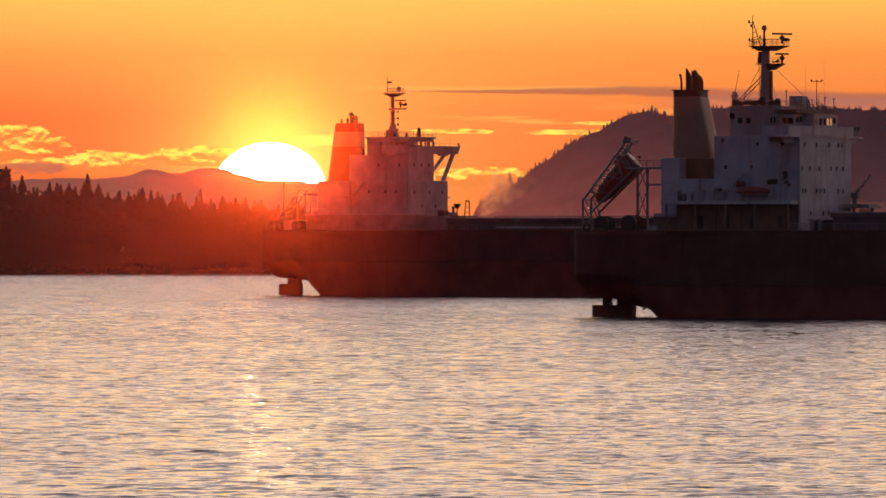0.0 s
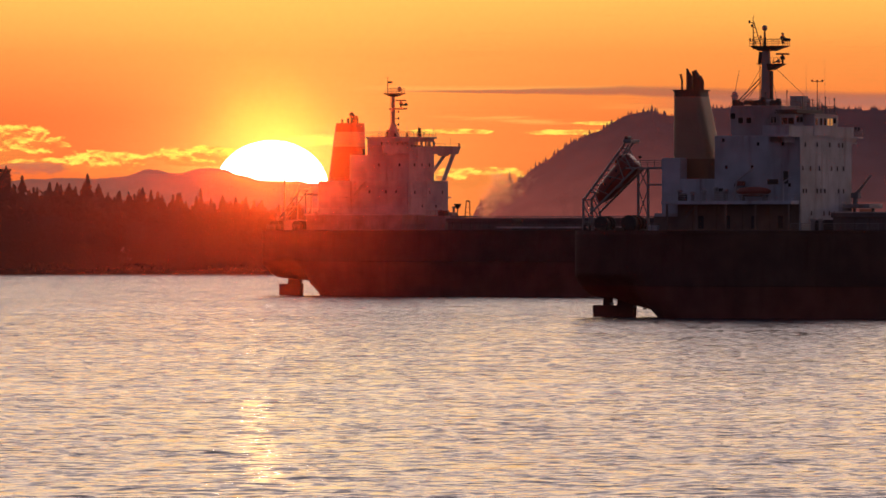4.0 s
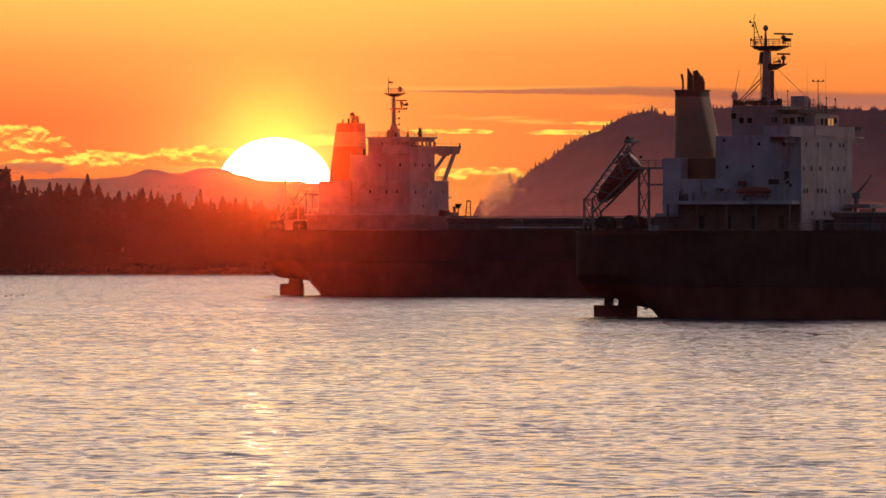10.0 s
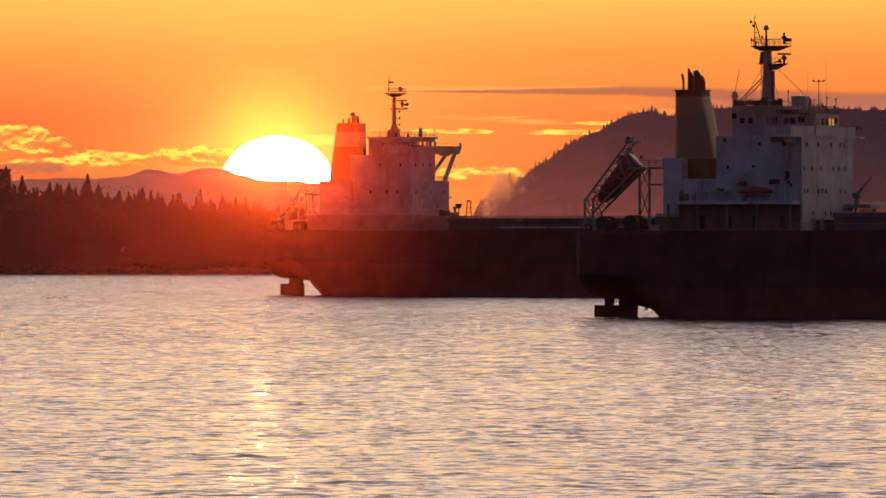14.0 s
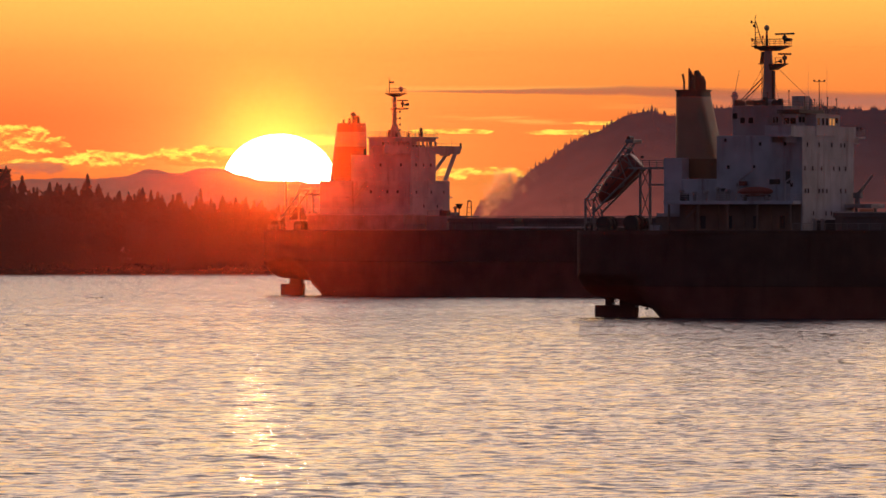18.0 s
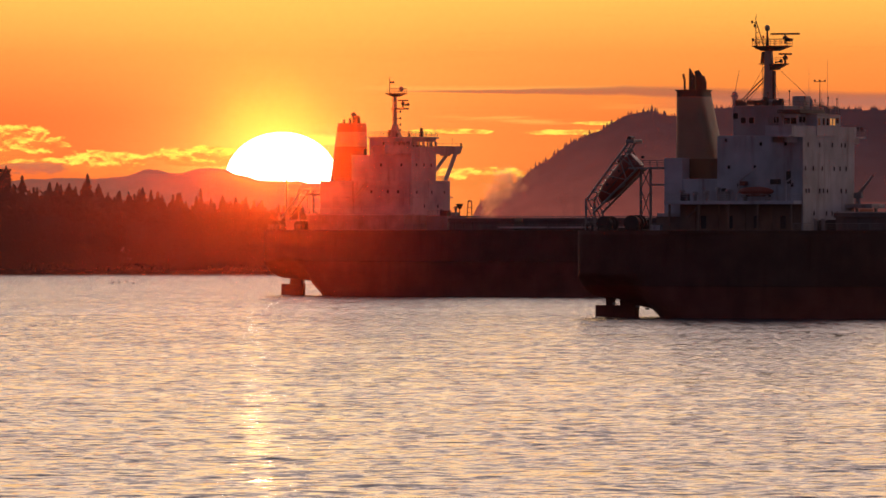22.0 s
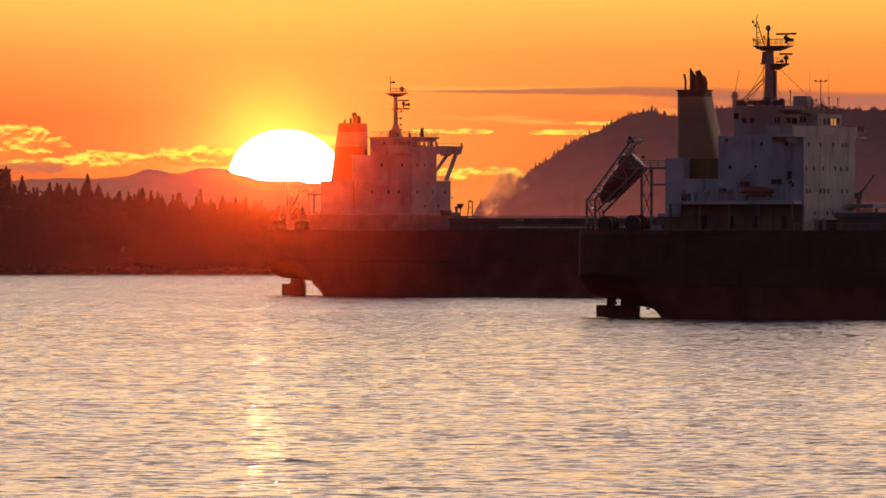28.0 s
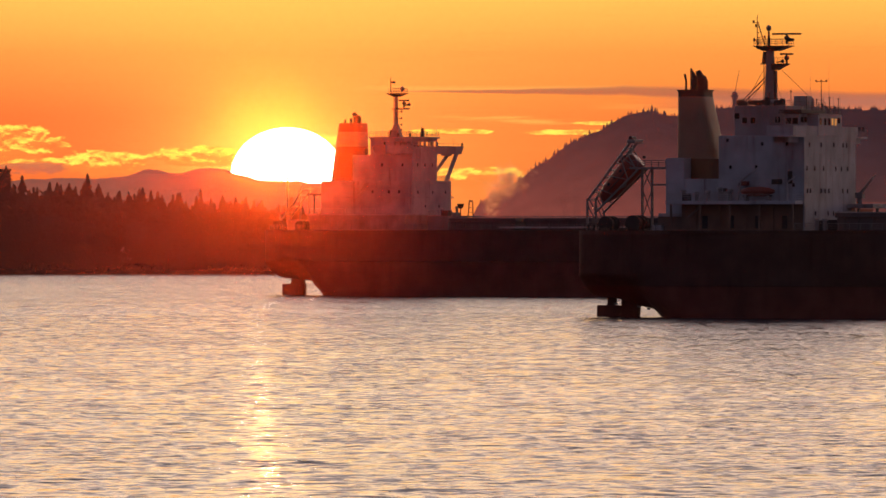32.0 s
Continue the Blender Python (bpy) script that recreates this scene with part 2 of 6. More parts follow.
def sea_water():
    m = bpy.data.materials.new("sea_water")
    m.use_nodes = True
    nt = m.node_tree
    N, L = nt.nodes.new, nt.links.new
    b = nt.nodes["Principled BSDF"]
    b.inputs["Base Color"].default_value = (0.02, 0.035, 0.05, 1)
    b.inputs["IOR"].default_value = 1.333
    tc = N("ShaderNodeTexCoord")

    def noise_tex(scale, detail, stretch, rough=0.55, dist=0.0):
        mp = N("ShaderNodeMapping")
        mp.inputs["Scale"].default_value = stretch
        L(tc.outputs["Object"], mp.inputs[0])
        n = N("ShaderNodeTexNoise")
        n.inputs["Scale"].default_value, n.inputs["Detail"].default_value = scale, detail
        n.inputs["Roughness"].default_value, n.inputs["Distortion"].default_value = rough, dist
        L(mp.outputs[0], n.inputs["Vector"])
        return n.outputs[0]

    def ranged(v, a, c, lo, hi):
        n = N("ShaderNodeMapRange")
        L(v, n.inputs[0])
        for i, x in enumerate((a, c, lo, hi)):
            n.inputs[i + 1].default_value = x
        return n.outputs[0]

    # wind patches: long bands where the ripples are steeper
    gust = noise_tex(0.006, 5, (0.35, 1, 1), 0.6, 0.4)
    # a breeze lies across the middle of the reach
    sep = N("ShaderNodeSeparateXYZ")
    L(tc.outputs["Object"], sep.inputs[0])
    into, out_of = ranged(sep.outputs[1], 800.0, 930.0, 0.0, 0.16), ranged(sep.outputs[1], 1010.0, 1110.0, 0.0, -0.16)
    for extra in (into, out_of):
        plus = N("ShaderNodeMath")
        L(gust, plus.inputs[0])
        L(extra, plus.inputs[1])
        gust = plus.outputs[0]
    # ripples too fine for the mesh: their slopes lean the surface this way and that
    geo = N("ShaderNodeNewGeometry")
    lean = geo.outputs["Normal"]
    for scale, stretch, calm, fresh in ((0.07, (2.2, 1, 1), 0.18, 0.32), (0.2, (0.6, 1, 1), 0.26, 0.36), (0.55, (0.66, 1, 1), 0.5, 0.8), (1.4, (0.45, 1, 1), 1.05, 1.55)):
        mp = N("ShaderNodeMapping")
        mp.inputs["Scale"].default_value = stretch
        L(tc.outputs["Object"], mp.inputs[0])
        n = N("ShaderNodeTexNoise")
        n.inputs["Scale"].default_value, n.inputs["Detail"].default_value, n.inputs["Roughness"].default_value = scale, 4, 0.6
        L(mp.outputs[0], n.inputs["Vector"])
        off = N("ShaderNodeVectorMath")
        off.operation = "SUBTRACT"
        L(n.outputs["Color"], off.inputs[0])
        off.inputs[1].default_value = (0.5, 0.5, 0.5)
        flat = N("ShaderNodeVectorMath")
        flat.operation = "MULTIPLY"
        L(off.outputs[0], flat.inputs[0])
        flat.inputs[1].default_value = (0.8, 1.0, 0.0)
        amp = N("ShaderNodeVectorMath")
        amp.operation = "SCALE"
        L(flat.outputs[0], amp.inputs[0])
        L(ranged(gust, 0.38, 0.62, calm, fresh), amp.inputs["Scale"])
        add = N("ShaderNodeVectorMath")
        L(lean, add.inputs[0])
        L(amp.outputs[0], add.inputs[1])
        lean = add.outputs[0]
    # the fronts of the ripples, which run ashore, are steeper than their backs
    steep, front = N("ShaderNodeCombineXYZ"), N("ShaderNodeVectorMath")
    L(ranged(sep.outputs[1], 600.0, 1250.0, -0.065, -0.125), steep.inputs[1])
    L(lean, front.inputs[0])
    L(steep.outputs[0], front.inputs[1])
    lean = front.outputs[0]
    unit = N("ShaderNodeVectorMath")
    unit.operation = "NORMALIZE"
    L(lean, unit.inputs[0])
    L(unit.outputs[0], b.inputs["Normal"])
    L(ranged(gust, 0.35, 0.65, 0.045, 0.09), b.inputs["Roughness"])
    return m


M_WHITE = surface("white_ship_paint", (0.44, 0.44, 0.475), 0.5, 0, 5, 0.24, 0.1, (0.15, 0.09, 0.065), 0.9)
M_WHITE2 = surface("weathered_white_paint", (0.44, 0.39, 0.38), 0.55, 0, 5, 0.28, 0.1, (0.17, 0.08, 0.05), 0.9)
# grimy, and its base colour darkened further for shade under the boat deck
M_GRIME_SHADE = surface("grimy_shaded_paint", (0.22, 0.14, 0.105), 0.7, 0, 4, 0.3, 0.15, (0.1, 0.05, 0.03), 0.8)
M_STAIN = surface("rust_stained_paint", (0.34, 0.26, 0.22), 0.65, 0, 4, 0.35, 0.15, (0.12, 0.055, 0.035), 0.9)
# darker tone with runs, for the house behind the bridge
M_DARKER = surface("darker_streaked_paint", (0.27, 0.255, 0.265), 0.6, 0, 5, 0.3, 0.1, (0.1, 0.06, 0.045), 0.9)
M_HULL = surface("black_hull_paint", (0.088, 0.05, 0.043), 0.8, 0, 2, 0.18, 0.1, (0.05, 0.022, 0.014), 0.6, 0.12)
M_BOOT = surface("red_bottom_paint", (0.125, 0.052, 0.043), 0.8, 0, 2, 0.2, 0.12, (0.06, 0.03, 0.024), 0.6, 0.12)
M_DECK = surface("deck_paint", (0.1, 0.05, 0.04), 0.75, 0, 3, 0.3, 0.15)
M_DARK = surface("dark_steel", (0.035, 0.032, 0.032), 0.6, 0.0, 6, 0.3, 0.12)
M_STEEL = surface("grey_steel", (0.25, 0.23, 0.22), 0.55, 0.0, 6, 0.2, 0.12, (0.16, 0.07, 0.04), 0.5)
M_BUFF = surface("buff_funnel_paint", (0.25, 0.175, 0.115), 0.5, 0, 5, 0.12, 0.08, (0.15, 0.09, 0.05), 0.4)
M_ORANGE_CASE = surface("rusty_orange_paint", (0.2, 0.1, 0.045), 0.6, 0, 4, 0.3, 0.1, (0.12, 0.05, 0.03), 0.6)
M_BLACK = surface("soot_black_paint", (0.015, 0.014, 0.014), 0.6, 0, 6, 0.2, 0.1)
M_RED = surface("red_funnel_paint", (0.26, 0.026, 0.018), 0.5, 0, 5, 0.15, 0.08)
M_BAND = surface("faded_band_paint", (0.31, 0.21, 0.19), 0.55, 0, 5, 0.15, 0.08, (0.14, 0.05, 0.04), 0.5)
M_HATCH = surface("hatch_paint", (0.12, 0.09, 0.085), 0.6, 0, 5, 0.3, 0.12, (0.1, 0.05, 0.035), 0.6)
M_BOAT = surface("orange_red_boat_shell", (0.24, 0.04, 0.025), 0.4, 0, 5, 0.15, 0.06, (0.1, 0.03, 0.02), 0.4)
M_GLASS = surface("dark_window_glass", (0.012, 0.013, 0.016), 0.08, 0, 2, 0.2, 0.0)
M_DULL = surface("salt_dulled_glass", (0.015, 0.015, 0.018), 0.85, 0, 2, 0.2, 0.0, spec=0.02)
M_ROPE = surface("mooring_rope", (0.11, 0.09, 0.07), 0.9, 0, 12, 0.2, 0.3)
M_WATER = sea_water()
# haze over far land and harbour steel is painted into their emission
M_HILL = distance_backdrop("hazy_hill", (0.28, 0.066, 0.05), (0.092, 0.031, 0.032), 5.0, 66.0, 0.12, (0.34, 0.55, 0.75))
M_FAR_STEEL = distance_backdrop("hazy_steel", (0.15, 0.042, 0.036), (0.17, 0.048, 0.042), 17.0, 40.0)
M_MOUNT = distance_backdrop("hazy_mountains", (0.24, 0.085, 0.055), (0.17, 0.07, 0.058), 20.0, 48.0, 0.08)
M_SUN = glowing("sun_glow", (1.0, 0.94, 0.78), 3.6, True)
M_GLARE = glare_strips()
M_LAMP = glowing("lit_lamp", (1.0, 0.35, 0.22), 1.2)
M_LIT = glowing("lit_window", (1.0, 0.42, 0.13), 0.5)
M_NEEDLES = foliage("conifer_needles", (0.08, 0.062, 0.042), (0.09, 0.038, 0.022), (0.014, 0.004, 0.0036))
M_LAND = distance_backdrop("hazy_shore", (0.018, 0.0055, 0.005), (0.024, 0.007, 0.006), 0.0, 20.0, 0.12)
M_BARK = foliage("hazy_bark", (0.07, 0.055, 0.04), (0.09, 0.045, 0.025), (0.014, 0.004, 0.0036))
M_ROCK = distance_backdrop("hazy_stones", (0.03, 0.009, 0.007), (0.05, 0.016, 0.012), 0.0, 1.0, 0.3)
M_CONCRETE = surface("concrete", (0.16, 0.14, 0.13), 0.8, 0, 2, 0.2, 0.2)
M_BIRD = surface("dark_feathers", (0.03, 0.028, 0.026), 0.8, 0, 8, 0.2, 0.1)


# ---- mesh helpers ----
def finish(bm, name, material, smooth=False):
    me = bpy.data.meshes.new(name)
    bmesh.ops.recalc_face_normals(bm, faces=bm.faces)
    bm.to_mesh(me)
    bm.free()
    me.materials.append(material)
    if smooth:
        for p in me.polygons:
            p.use_smooth = True
    return me


def part(name, bm, material, parent, label="", smooth=False):
    ob = new(name, finish(bm, name, material, smooth))
    ob.parent = parent
    if label:
        ob["label"] = label
    return ob


def thing(name, label, category, group="", kind=""):
    return tagged(new(name), label, category, group, kind)


def quad_block(bm, corners):
    """Eight corners, four below and four above, made into a block."""
    v = [bm.verts.new(c) for c in corners]
    for f in ((0, 1, 2, 3), (7, 6, 5, 4), (0, 4, 5, 1), (1, 5, 6, 2), (2, 6, 7, 3), (3, 7, 4, 0)):
        bm.faces.new([v[i] for i in f])
    return v


def box(x0, x1, y0, y1, z0, z1, bm=None, bevel=0.0, top=None):
    bm = bm or bmesh.new()
    a0, a1, b0, b1 = top or (x0, x1, y0, y1)
    v = quad_block(bm, [(x0, y0, z0), (x1, y0, z0), (x1, y1, z0), (x0, y1, z0), (a0, b0, z1), (a1, b0, z1), (a1, b1, z1), (a0, b1, z1)])
    if bevel:
        es = list({e for q in v for e in q.link_edges})
        bmesh.ops.bevel(bm, geom=es, offset=bevel, segments=2, affect="EDGES", profile=0.5)
    return bm


def oval_tube(x0, x1, w, z0, z1, top, n=44, bm=None):
    """An upright casing with rounded ends, tapered to top = (x0, x1, half width)."""
    bm = bm or bmesh.new()
    rings = []
    for (a, b, h), z in (((x0, x1, w), z0), (top, z1)):
        ring = []
        for i in range(n):
            t = i * 2 * math.pi / n
            c, s = math.cos(t), math.sin(t)
            k = (abs(c) ** 5 + abs(s) ** 5) ** (-1 / 5)
            ring.append(bm.verts.new(((a + b) / 2 + (b - a) / 2 * k * c, h * k * s, z)))
        rings.append(ring)
    for i in range(n):
        j = (i + 1) % n
        bm.faces.new((rings[0][i], rings[0][j], rings[1][j], rings[1][i]))
    bm.faces.new(rings[1])
    bm.faces.new(rings[0][::-1])
    return bm


def rod(p, q, r=0.05, r2=None, n=8, bm=None):
    bm = bm or bmesh.new()
    p, q = Vector(p), Vector(q)
    d = q - p
    m = Matrix.Translation((p + q) / 2) @ d.to_track_quat("Z", "Y").to_matrix().to_4x4()
    bmesh.ops.create_cone(bm, cap_ends=True, segments=n, radius1=r, radius2=r if r2 is None else r2, depth=d.length, matrix=m)
    return bm


def ball(c, r, bm=None, stretch=(1, 1, 1), seg=12):
    bm = bm or bmesh.new()
    bmesh.ops.create_uvsphere(bm, u_segments=seg, v_segments=max(6, seg // 2 + 2), radius=r, matrix=Matrix.Translation(c) @ Matrix.Diagonal((*stretch, 1)))
    return bm


def railing(parent, pts, height=1.05, gap=1.6, material=None, name="railing", bars=3):
    """Posts and bars along a line of deck points: the first top bar is the railing, each further bar and each post a part under it."""
    material = material or M_WHITE2
    pts = [Vector(p) for p in pts]
    rail = None
    for a, b in zip(pts, pts[1:]):
        for i in reversed(range(bars)):
            up = Vector((0, 0, height * (i + 1) / bars))
            bar = rod(a + up, b + up, 0.035 if i == bars - 1 else 0.022, n=5)
            if rail:
                part("bar", bar, material, rail)
            else:
                rail = part(name, bar, material, parent)
    post = finish(rod((0, 0, 0), (0, 0, height), 0.035, n=5), "post", material)
    for a, b in zip(pts, pts[1:]):
        n = max(1, round((b - a).length / gap))
        for i in range(n + (b == pts[-1])):
            o = new("post", post)
            o.parent = rail
            o.location = a + (b - a) * (i / n)
    return rail


def pane(parent, x, y, z, w, h, facing, name="window", material=None):
    """A small dark window with a frame that stands proud of its wall. facing: the axis that it looks along."""
    w2, h2, d = w / 2, h / 2, 0.05
    fr, gl = bmesh.new(), bmesh.new()
    for s in (-1, 1):
        if facing == "y":
            box(x + s * w2 - 0.04, x + s * w2 + 0.04, y - d, y + 0.02, z - h2 - 0.04, z + h2 + 0.04, fr)
            box(x - w2, x + w2, y - d, y + 0.02, z + s * h2 - 0.04, z + s * h2 + 0.04, fr)
        else:
            box(x - 0.02, x + d, y + s * w2 - 0.04, y + s * w2 + 0.04, z - h2 - 0.04, z + h2 + 0.04, fr)
            box(x - 0.02, x + d, y - w2, y + w2, z + s * h2 - 0.04, z + s * h2 + 0.04, fr)
    if facing == "y":
        box(x - w2, x + w2, y - 0.02, y + 0.01, z - h2, z + h2, gl)
    else:
        box(x - 0.01, x + 0.02, y - w2, y + w2, z - h2, z + h2, gl)
    f = part(name, fr, M_WHITE2, parent)
    part("pane", gl, material or M_DULL, f, "dark glass")
    return f


# ---- the sea, land and distance ----
def sea():
    rng = np.random.default_rng(4)
    ys = [405.0]
    while ys[-1] < 2450:
        ys.append(ys[-1] + 0.36 * (ys[-1] / 405.0) * max(1.0, ys[-1] / 1400.0) ** 2)
    near = list(405 - np.cumsum(np.geomspace(0.5, 180, 42)))[::-1]
    far = list(ys[-1] + np.cumsum(np.geomspace(6, 300, 40)))
    Y = np.array(near + ys + far)
    xs = np.arange(-80, 80.1, 0.44)
    side = np.cumsum(np.geomspace(0.45, 430, 42))
    X = np.concatenate((-80.3 - side[::-1], xs, 80.3 + side))
    gx, gy = np.meshgrid(X, Y)
    z = np.zeros_like(gx)
    cell = np.maximum(np.gradient(X)[None, :], np.gradient(Y)[:, None])
    for i in range(60):
        lam = 1.0 * 3.2 ** rng.random()
        turn = rng.normal(0, 0.6)
        k = 2 * np.pi / lam
        amp = 0.0125 * lam ** 0.9 / 2.2 * SWELL
        fade = np.clip((lam / (2.2 * cell)) - 0.5, 0, 1)
        warp = 0.8 * np.sin(gx * 0.021 + i) + 0.8 * np.sin(gy * 0.013 + 2.3 * i)
        ph = k * (gx * np.sin(turn) + gy * np.cos(turn)) + warp + rng.random() * 6.28
        s = np.sin(ph)
        z += amp * fade * (1.6 * (0.5 + 0.5 * s) ** 2.2 - 0.6)
    ny, nx = gx.shape
    me = bpy.data.meshes.new("water")
    co = np.stack((gx, gy, z), -1).reshape(-1, 3).astype(np.float32)
    idx = np.arange(nx * ny).reshape(ny, nx)
    q = np.stack((idx[:-1, :-1], idx[:-1, 1:], idx[1:, 1:], idx[1:, :-1]), -1).reshape(-1, 4).astype(np.int32)
    me.vertices.add(len(co))
    me.vertices.foreach_set("co", co.ravel())
    me.loops.add(q.size)
    me.loops.foreach_set("vertex_index", q.ravel())
    me.polygons.add(len(q))
    me.polygons.foreach_set("loop_start", np.arange(0, q.size, 4, dtype=np.int32))
    me.update(calc_edges=True)
    me.polygons.foreach_set("use_smooth", np.ones(len(q), dtype=bool))
    me.materials.append(M_WATER)
    return tagged(new("water", me), "calm harbour water with small golden and lavender ripples at sunset", "water", kind="structure")


SWELL = 0.48
water = sea()


def curve(points):
    """A smooth height line through a few (x, height) marks."""
    px, py = zip(*points)

    def at(x):
        i = int(np.clip(np.searchsorted(px, x) - 1, 0, len(px) - 2))
        t = min(1.0, max(0.0, (x - px[i]) / (px[i + 1] - px[i])))
        return py[i] + (py[i + 1] - py[i]) * (t * t * (3 - 2 * t) * 0.5 + t * 0.5)
    return at


def sheet(name, xs, ys, height, material, smooth=True):
    verts = [(x, y, height(x, y)) for y in ys for x in xs]
    n = len(xs)
    faces = [(j * n + i, j * n + i + 1, (j + 1) * n + i + 1, (j + 1) * n + i) for j in range(len(ys) - 1) for i in range(n - 1)]
    me = bpy.data.meshes.new(name)
    me.from_pydata(verts, [], faces)
    me.materials.append(material)
    for p in me.polygons:
        p.use_smooth = smooth
    return new(name, me)


SHORE = 2437.0


def shore_edge(x):
    return SHORE + 6 * math.sin(x * 0.011) + 3 * math.sin(x * 0.05 + 1)


bluff = curve([(-900, 3.5), (-134, 3), (-60, 2.5), (20, 2), (900, 2)])


def land_height(x, y):
    d = y - shore_edge(x)
    if d < 0:
        return -2.0 + max(-2, d * 0.1)
    rise = min(1.0, d / 45.0)
    h = -2 + 3.2 * min(1, d / 5.0) + bluff(x) * rise * rise * (3 - 2 * rise)
    return h + 0.7 * noise.noise(Vector((x * 0.05, y * 0.05, 0)))


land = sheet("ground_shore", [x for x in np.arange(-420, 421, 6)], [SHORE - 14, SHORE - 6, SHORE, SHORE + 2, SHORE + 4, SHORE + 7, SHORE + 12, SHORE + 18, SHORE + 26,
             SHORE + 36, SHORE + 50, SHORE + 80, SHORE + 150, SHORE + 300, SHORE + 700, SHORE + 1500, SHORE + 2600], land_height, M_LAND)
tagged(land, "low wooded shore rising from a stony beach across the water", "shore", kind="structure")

# far mountains
ridge_line = curve([(-1200, 50), (-300, 46), (-262, 42.5), (-235, 44.5), (-215, 44), (-200, 44.2), (-175, 49.5), (-160, 47), (-142, 51), (-129, 49.5), (-123, 45.5), (-112, 43.5), (-70, 42), (-55, 38), (-35, 20), (60, 14), (1200, 20)])


def mountain_height(x, y):
    h = ridge_line(x) + 1.5 * noise.fractal(Vector((x * 0.045, 0, 4)), 0.8, 2.2, 6)
    back = (y - 4640) / 160
    return h * (0.25 + 0.75 * math.sin(min(1, back) * math.pi / 2)) - (0 if back <= 1 else 6)


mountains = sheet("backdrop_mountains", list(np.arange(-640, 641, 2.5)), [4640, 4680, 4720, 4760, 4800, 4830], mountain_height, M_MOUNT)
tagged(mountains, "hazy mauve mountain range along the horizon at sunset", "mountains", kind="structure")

# wooded hill
hill_line = curve([(-60, 4), (10, 9), (19, 27), (31, 34), (36, 37), (52, 48.5), (66, 58), (80, 65), (97, 74), (106, 75), (122, 73.5), (135, 76), (160, 78), (190, 77), (240, 76), (420, 60), (700, 20)])


def hill_height(x, y):
    back = min(1.0, (y - 3950) / 250)
    h = hill_line(x) + 0.9 * noise.fractal(Vector((x * 0.08, 0, 2)), 0.9, 2.1, 4)
    return max(1.0, h * (0.06 + 0.94 * math.sin(back * math.pi / 2)))


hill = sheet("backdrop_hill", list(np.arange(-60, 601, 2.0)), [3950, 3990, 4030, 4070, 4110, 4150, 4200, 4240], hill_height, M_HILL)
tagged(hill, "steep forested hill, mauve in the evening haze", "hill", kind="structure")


def hill_woods():
    """Small conifers that roughen the hill's skyline."""
    rnd = random.Random(9)
    bm = bmesh.new()
    x = 14.0
    while x < 330:
        h = rnd.choice((1.2, 1.6, 2.0, 2.6, 3.2)) * rnd.uniform(0.6, 1.1)
        if rnd.random() < 0.05:
            h *= 1.4
        y = 4200 + rnd.uniform(-18, 2)
        z = hill_height(x, y) - 0.8
        n, r = rnd.choice((5, 6)), h * rnd.uniform(0.24, 0.42)
        for k in range(4):
            zb = z + h * (0.1 + 0.22 * k)
            bmesh.ops.create_cone(bm, cap_ends=False, segments=n, radius1=r * (1 - 0.22 * k), radius2=0.02, depth=h * 0.36,
                                  matrix=Matrix.Translation((x + rnd.uniform(-.1, .1), y, zb + h * 0.18)) @ pose(0, 0, 0, rnd.uniform(-7, 7), rnd.uniform(-7, 7), rnd.uniform(0, 90)))
        x += rnd.choice((0.25, 0.4, 0.6, 0.9, 1.6)) * rnd.uniform(0.6, 1.2)
    # one taller tree stands out where the slope begins
    for k in range(9):
        bmesh.ops.create_cone(bm, cap_ends=False, segments=7, radius1=1.25 * (1 - 0.1 * k) * rnd.uniform(0.8, 1.15), radius2=0.03, depth=1.7,
                              matrix=Matrix.Translation((34.8, 4195, 38.8 + 0.66 * k)) @ pose(0, 0, 0, rnd.uniform(-6, 6), rnd.uniform(-6, 6), k * 20))
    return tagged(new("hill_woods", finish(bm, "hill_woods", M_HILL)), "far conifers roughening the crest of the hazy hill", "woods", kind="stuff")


hill_woods()

# the sun: a bright ball low behind the mountains
sun_ball = new("sun", finish(ball((0, 0, 0), 1.0, seg=48, stretch=(34.6, 29.4, 29.4)), "sun", M_SUN, True))
tagged(sun_ball, "white-hot rising sun low over the mountains", "sun")


# ---- trees and things on the shore ----
def conifer_mesh(seed, h, spread):
    rnd = random.Random(seed)
    bm = bmesh.new()
    levels = int(h / 0.5)
    for i in range(levels):
        t = (i + 0.5) / levels
        z = h * (0.1 + 0.9 * t)
        reach = spread * (1 - t) ** 0.8 * rnd.uniform(0.6, 1.25) + 0.12
        n = rnd.randint(8, 11)
        a0 = rnd.uniform(0, 6.3)
        for k in range(n):
            if rnd.random() < 0.1:
                continue
            a = a0 + k * 6.283 / n + rnd.uniform(-0.25, 0.25)
            r = reach * rnd.uniform(0.6, 1.15)
            c, s = math.cos(a), math.sin(a)
            w = 0.24 * r + 0.1
            droop = r * rnd.uniform(0.2, 0.5)
            p = [(0.05 * c, 0.05 * s, z + 0.35), (0.55 * r * c - w * s, 0.55 * r * s + w * c, z - droop * 0.5),
                 (r * c, r * s, z - droop), (0.55 * r * c + w * s, 0.55 * r * s - w * c, z - droop * 0.5), (0.5 * r * c, 0.5 * r * s, z - droop - 0.5)]
            v = [bm.verts.new(q) for q in p]
            for f in ((0, 1, 2), (0, 2, 3), (1, 4, 2), (2, 4, 3)):
                bm.faces.new([v[j] for j in f])
    me = bpy.data.meshes.new("crown")
    bm.to_mesh(me)
    bm.free()
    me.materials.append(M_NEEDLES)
    return me


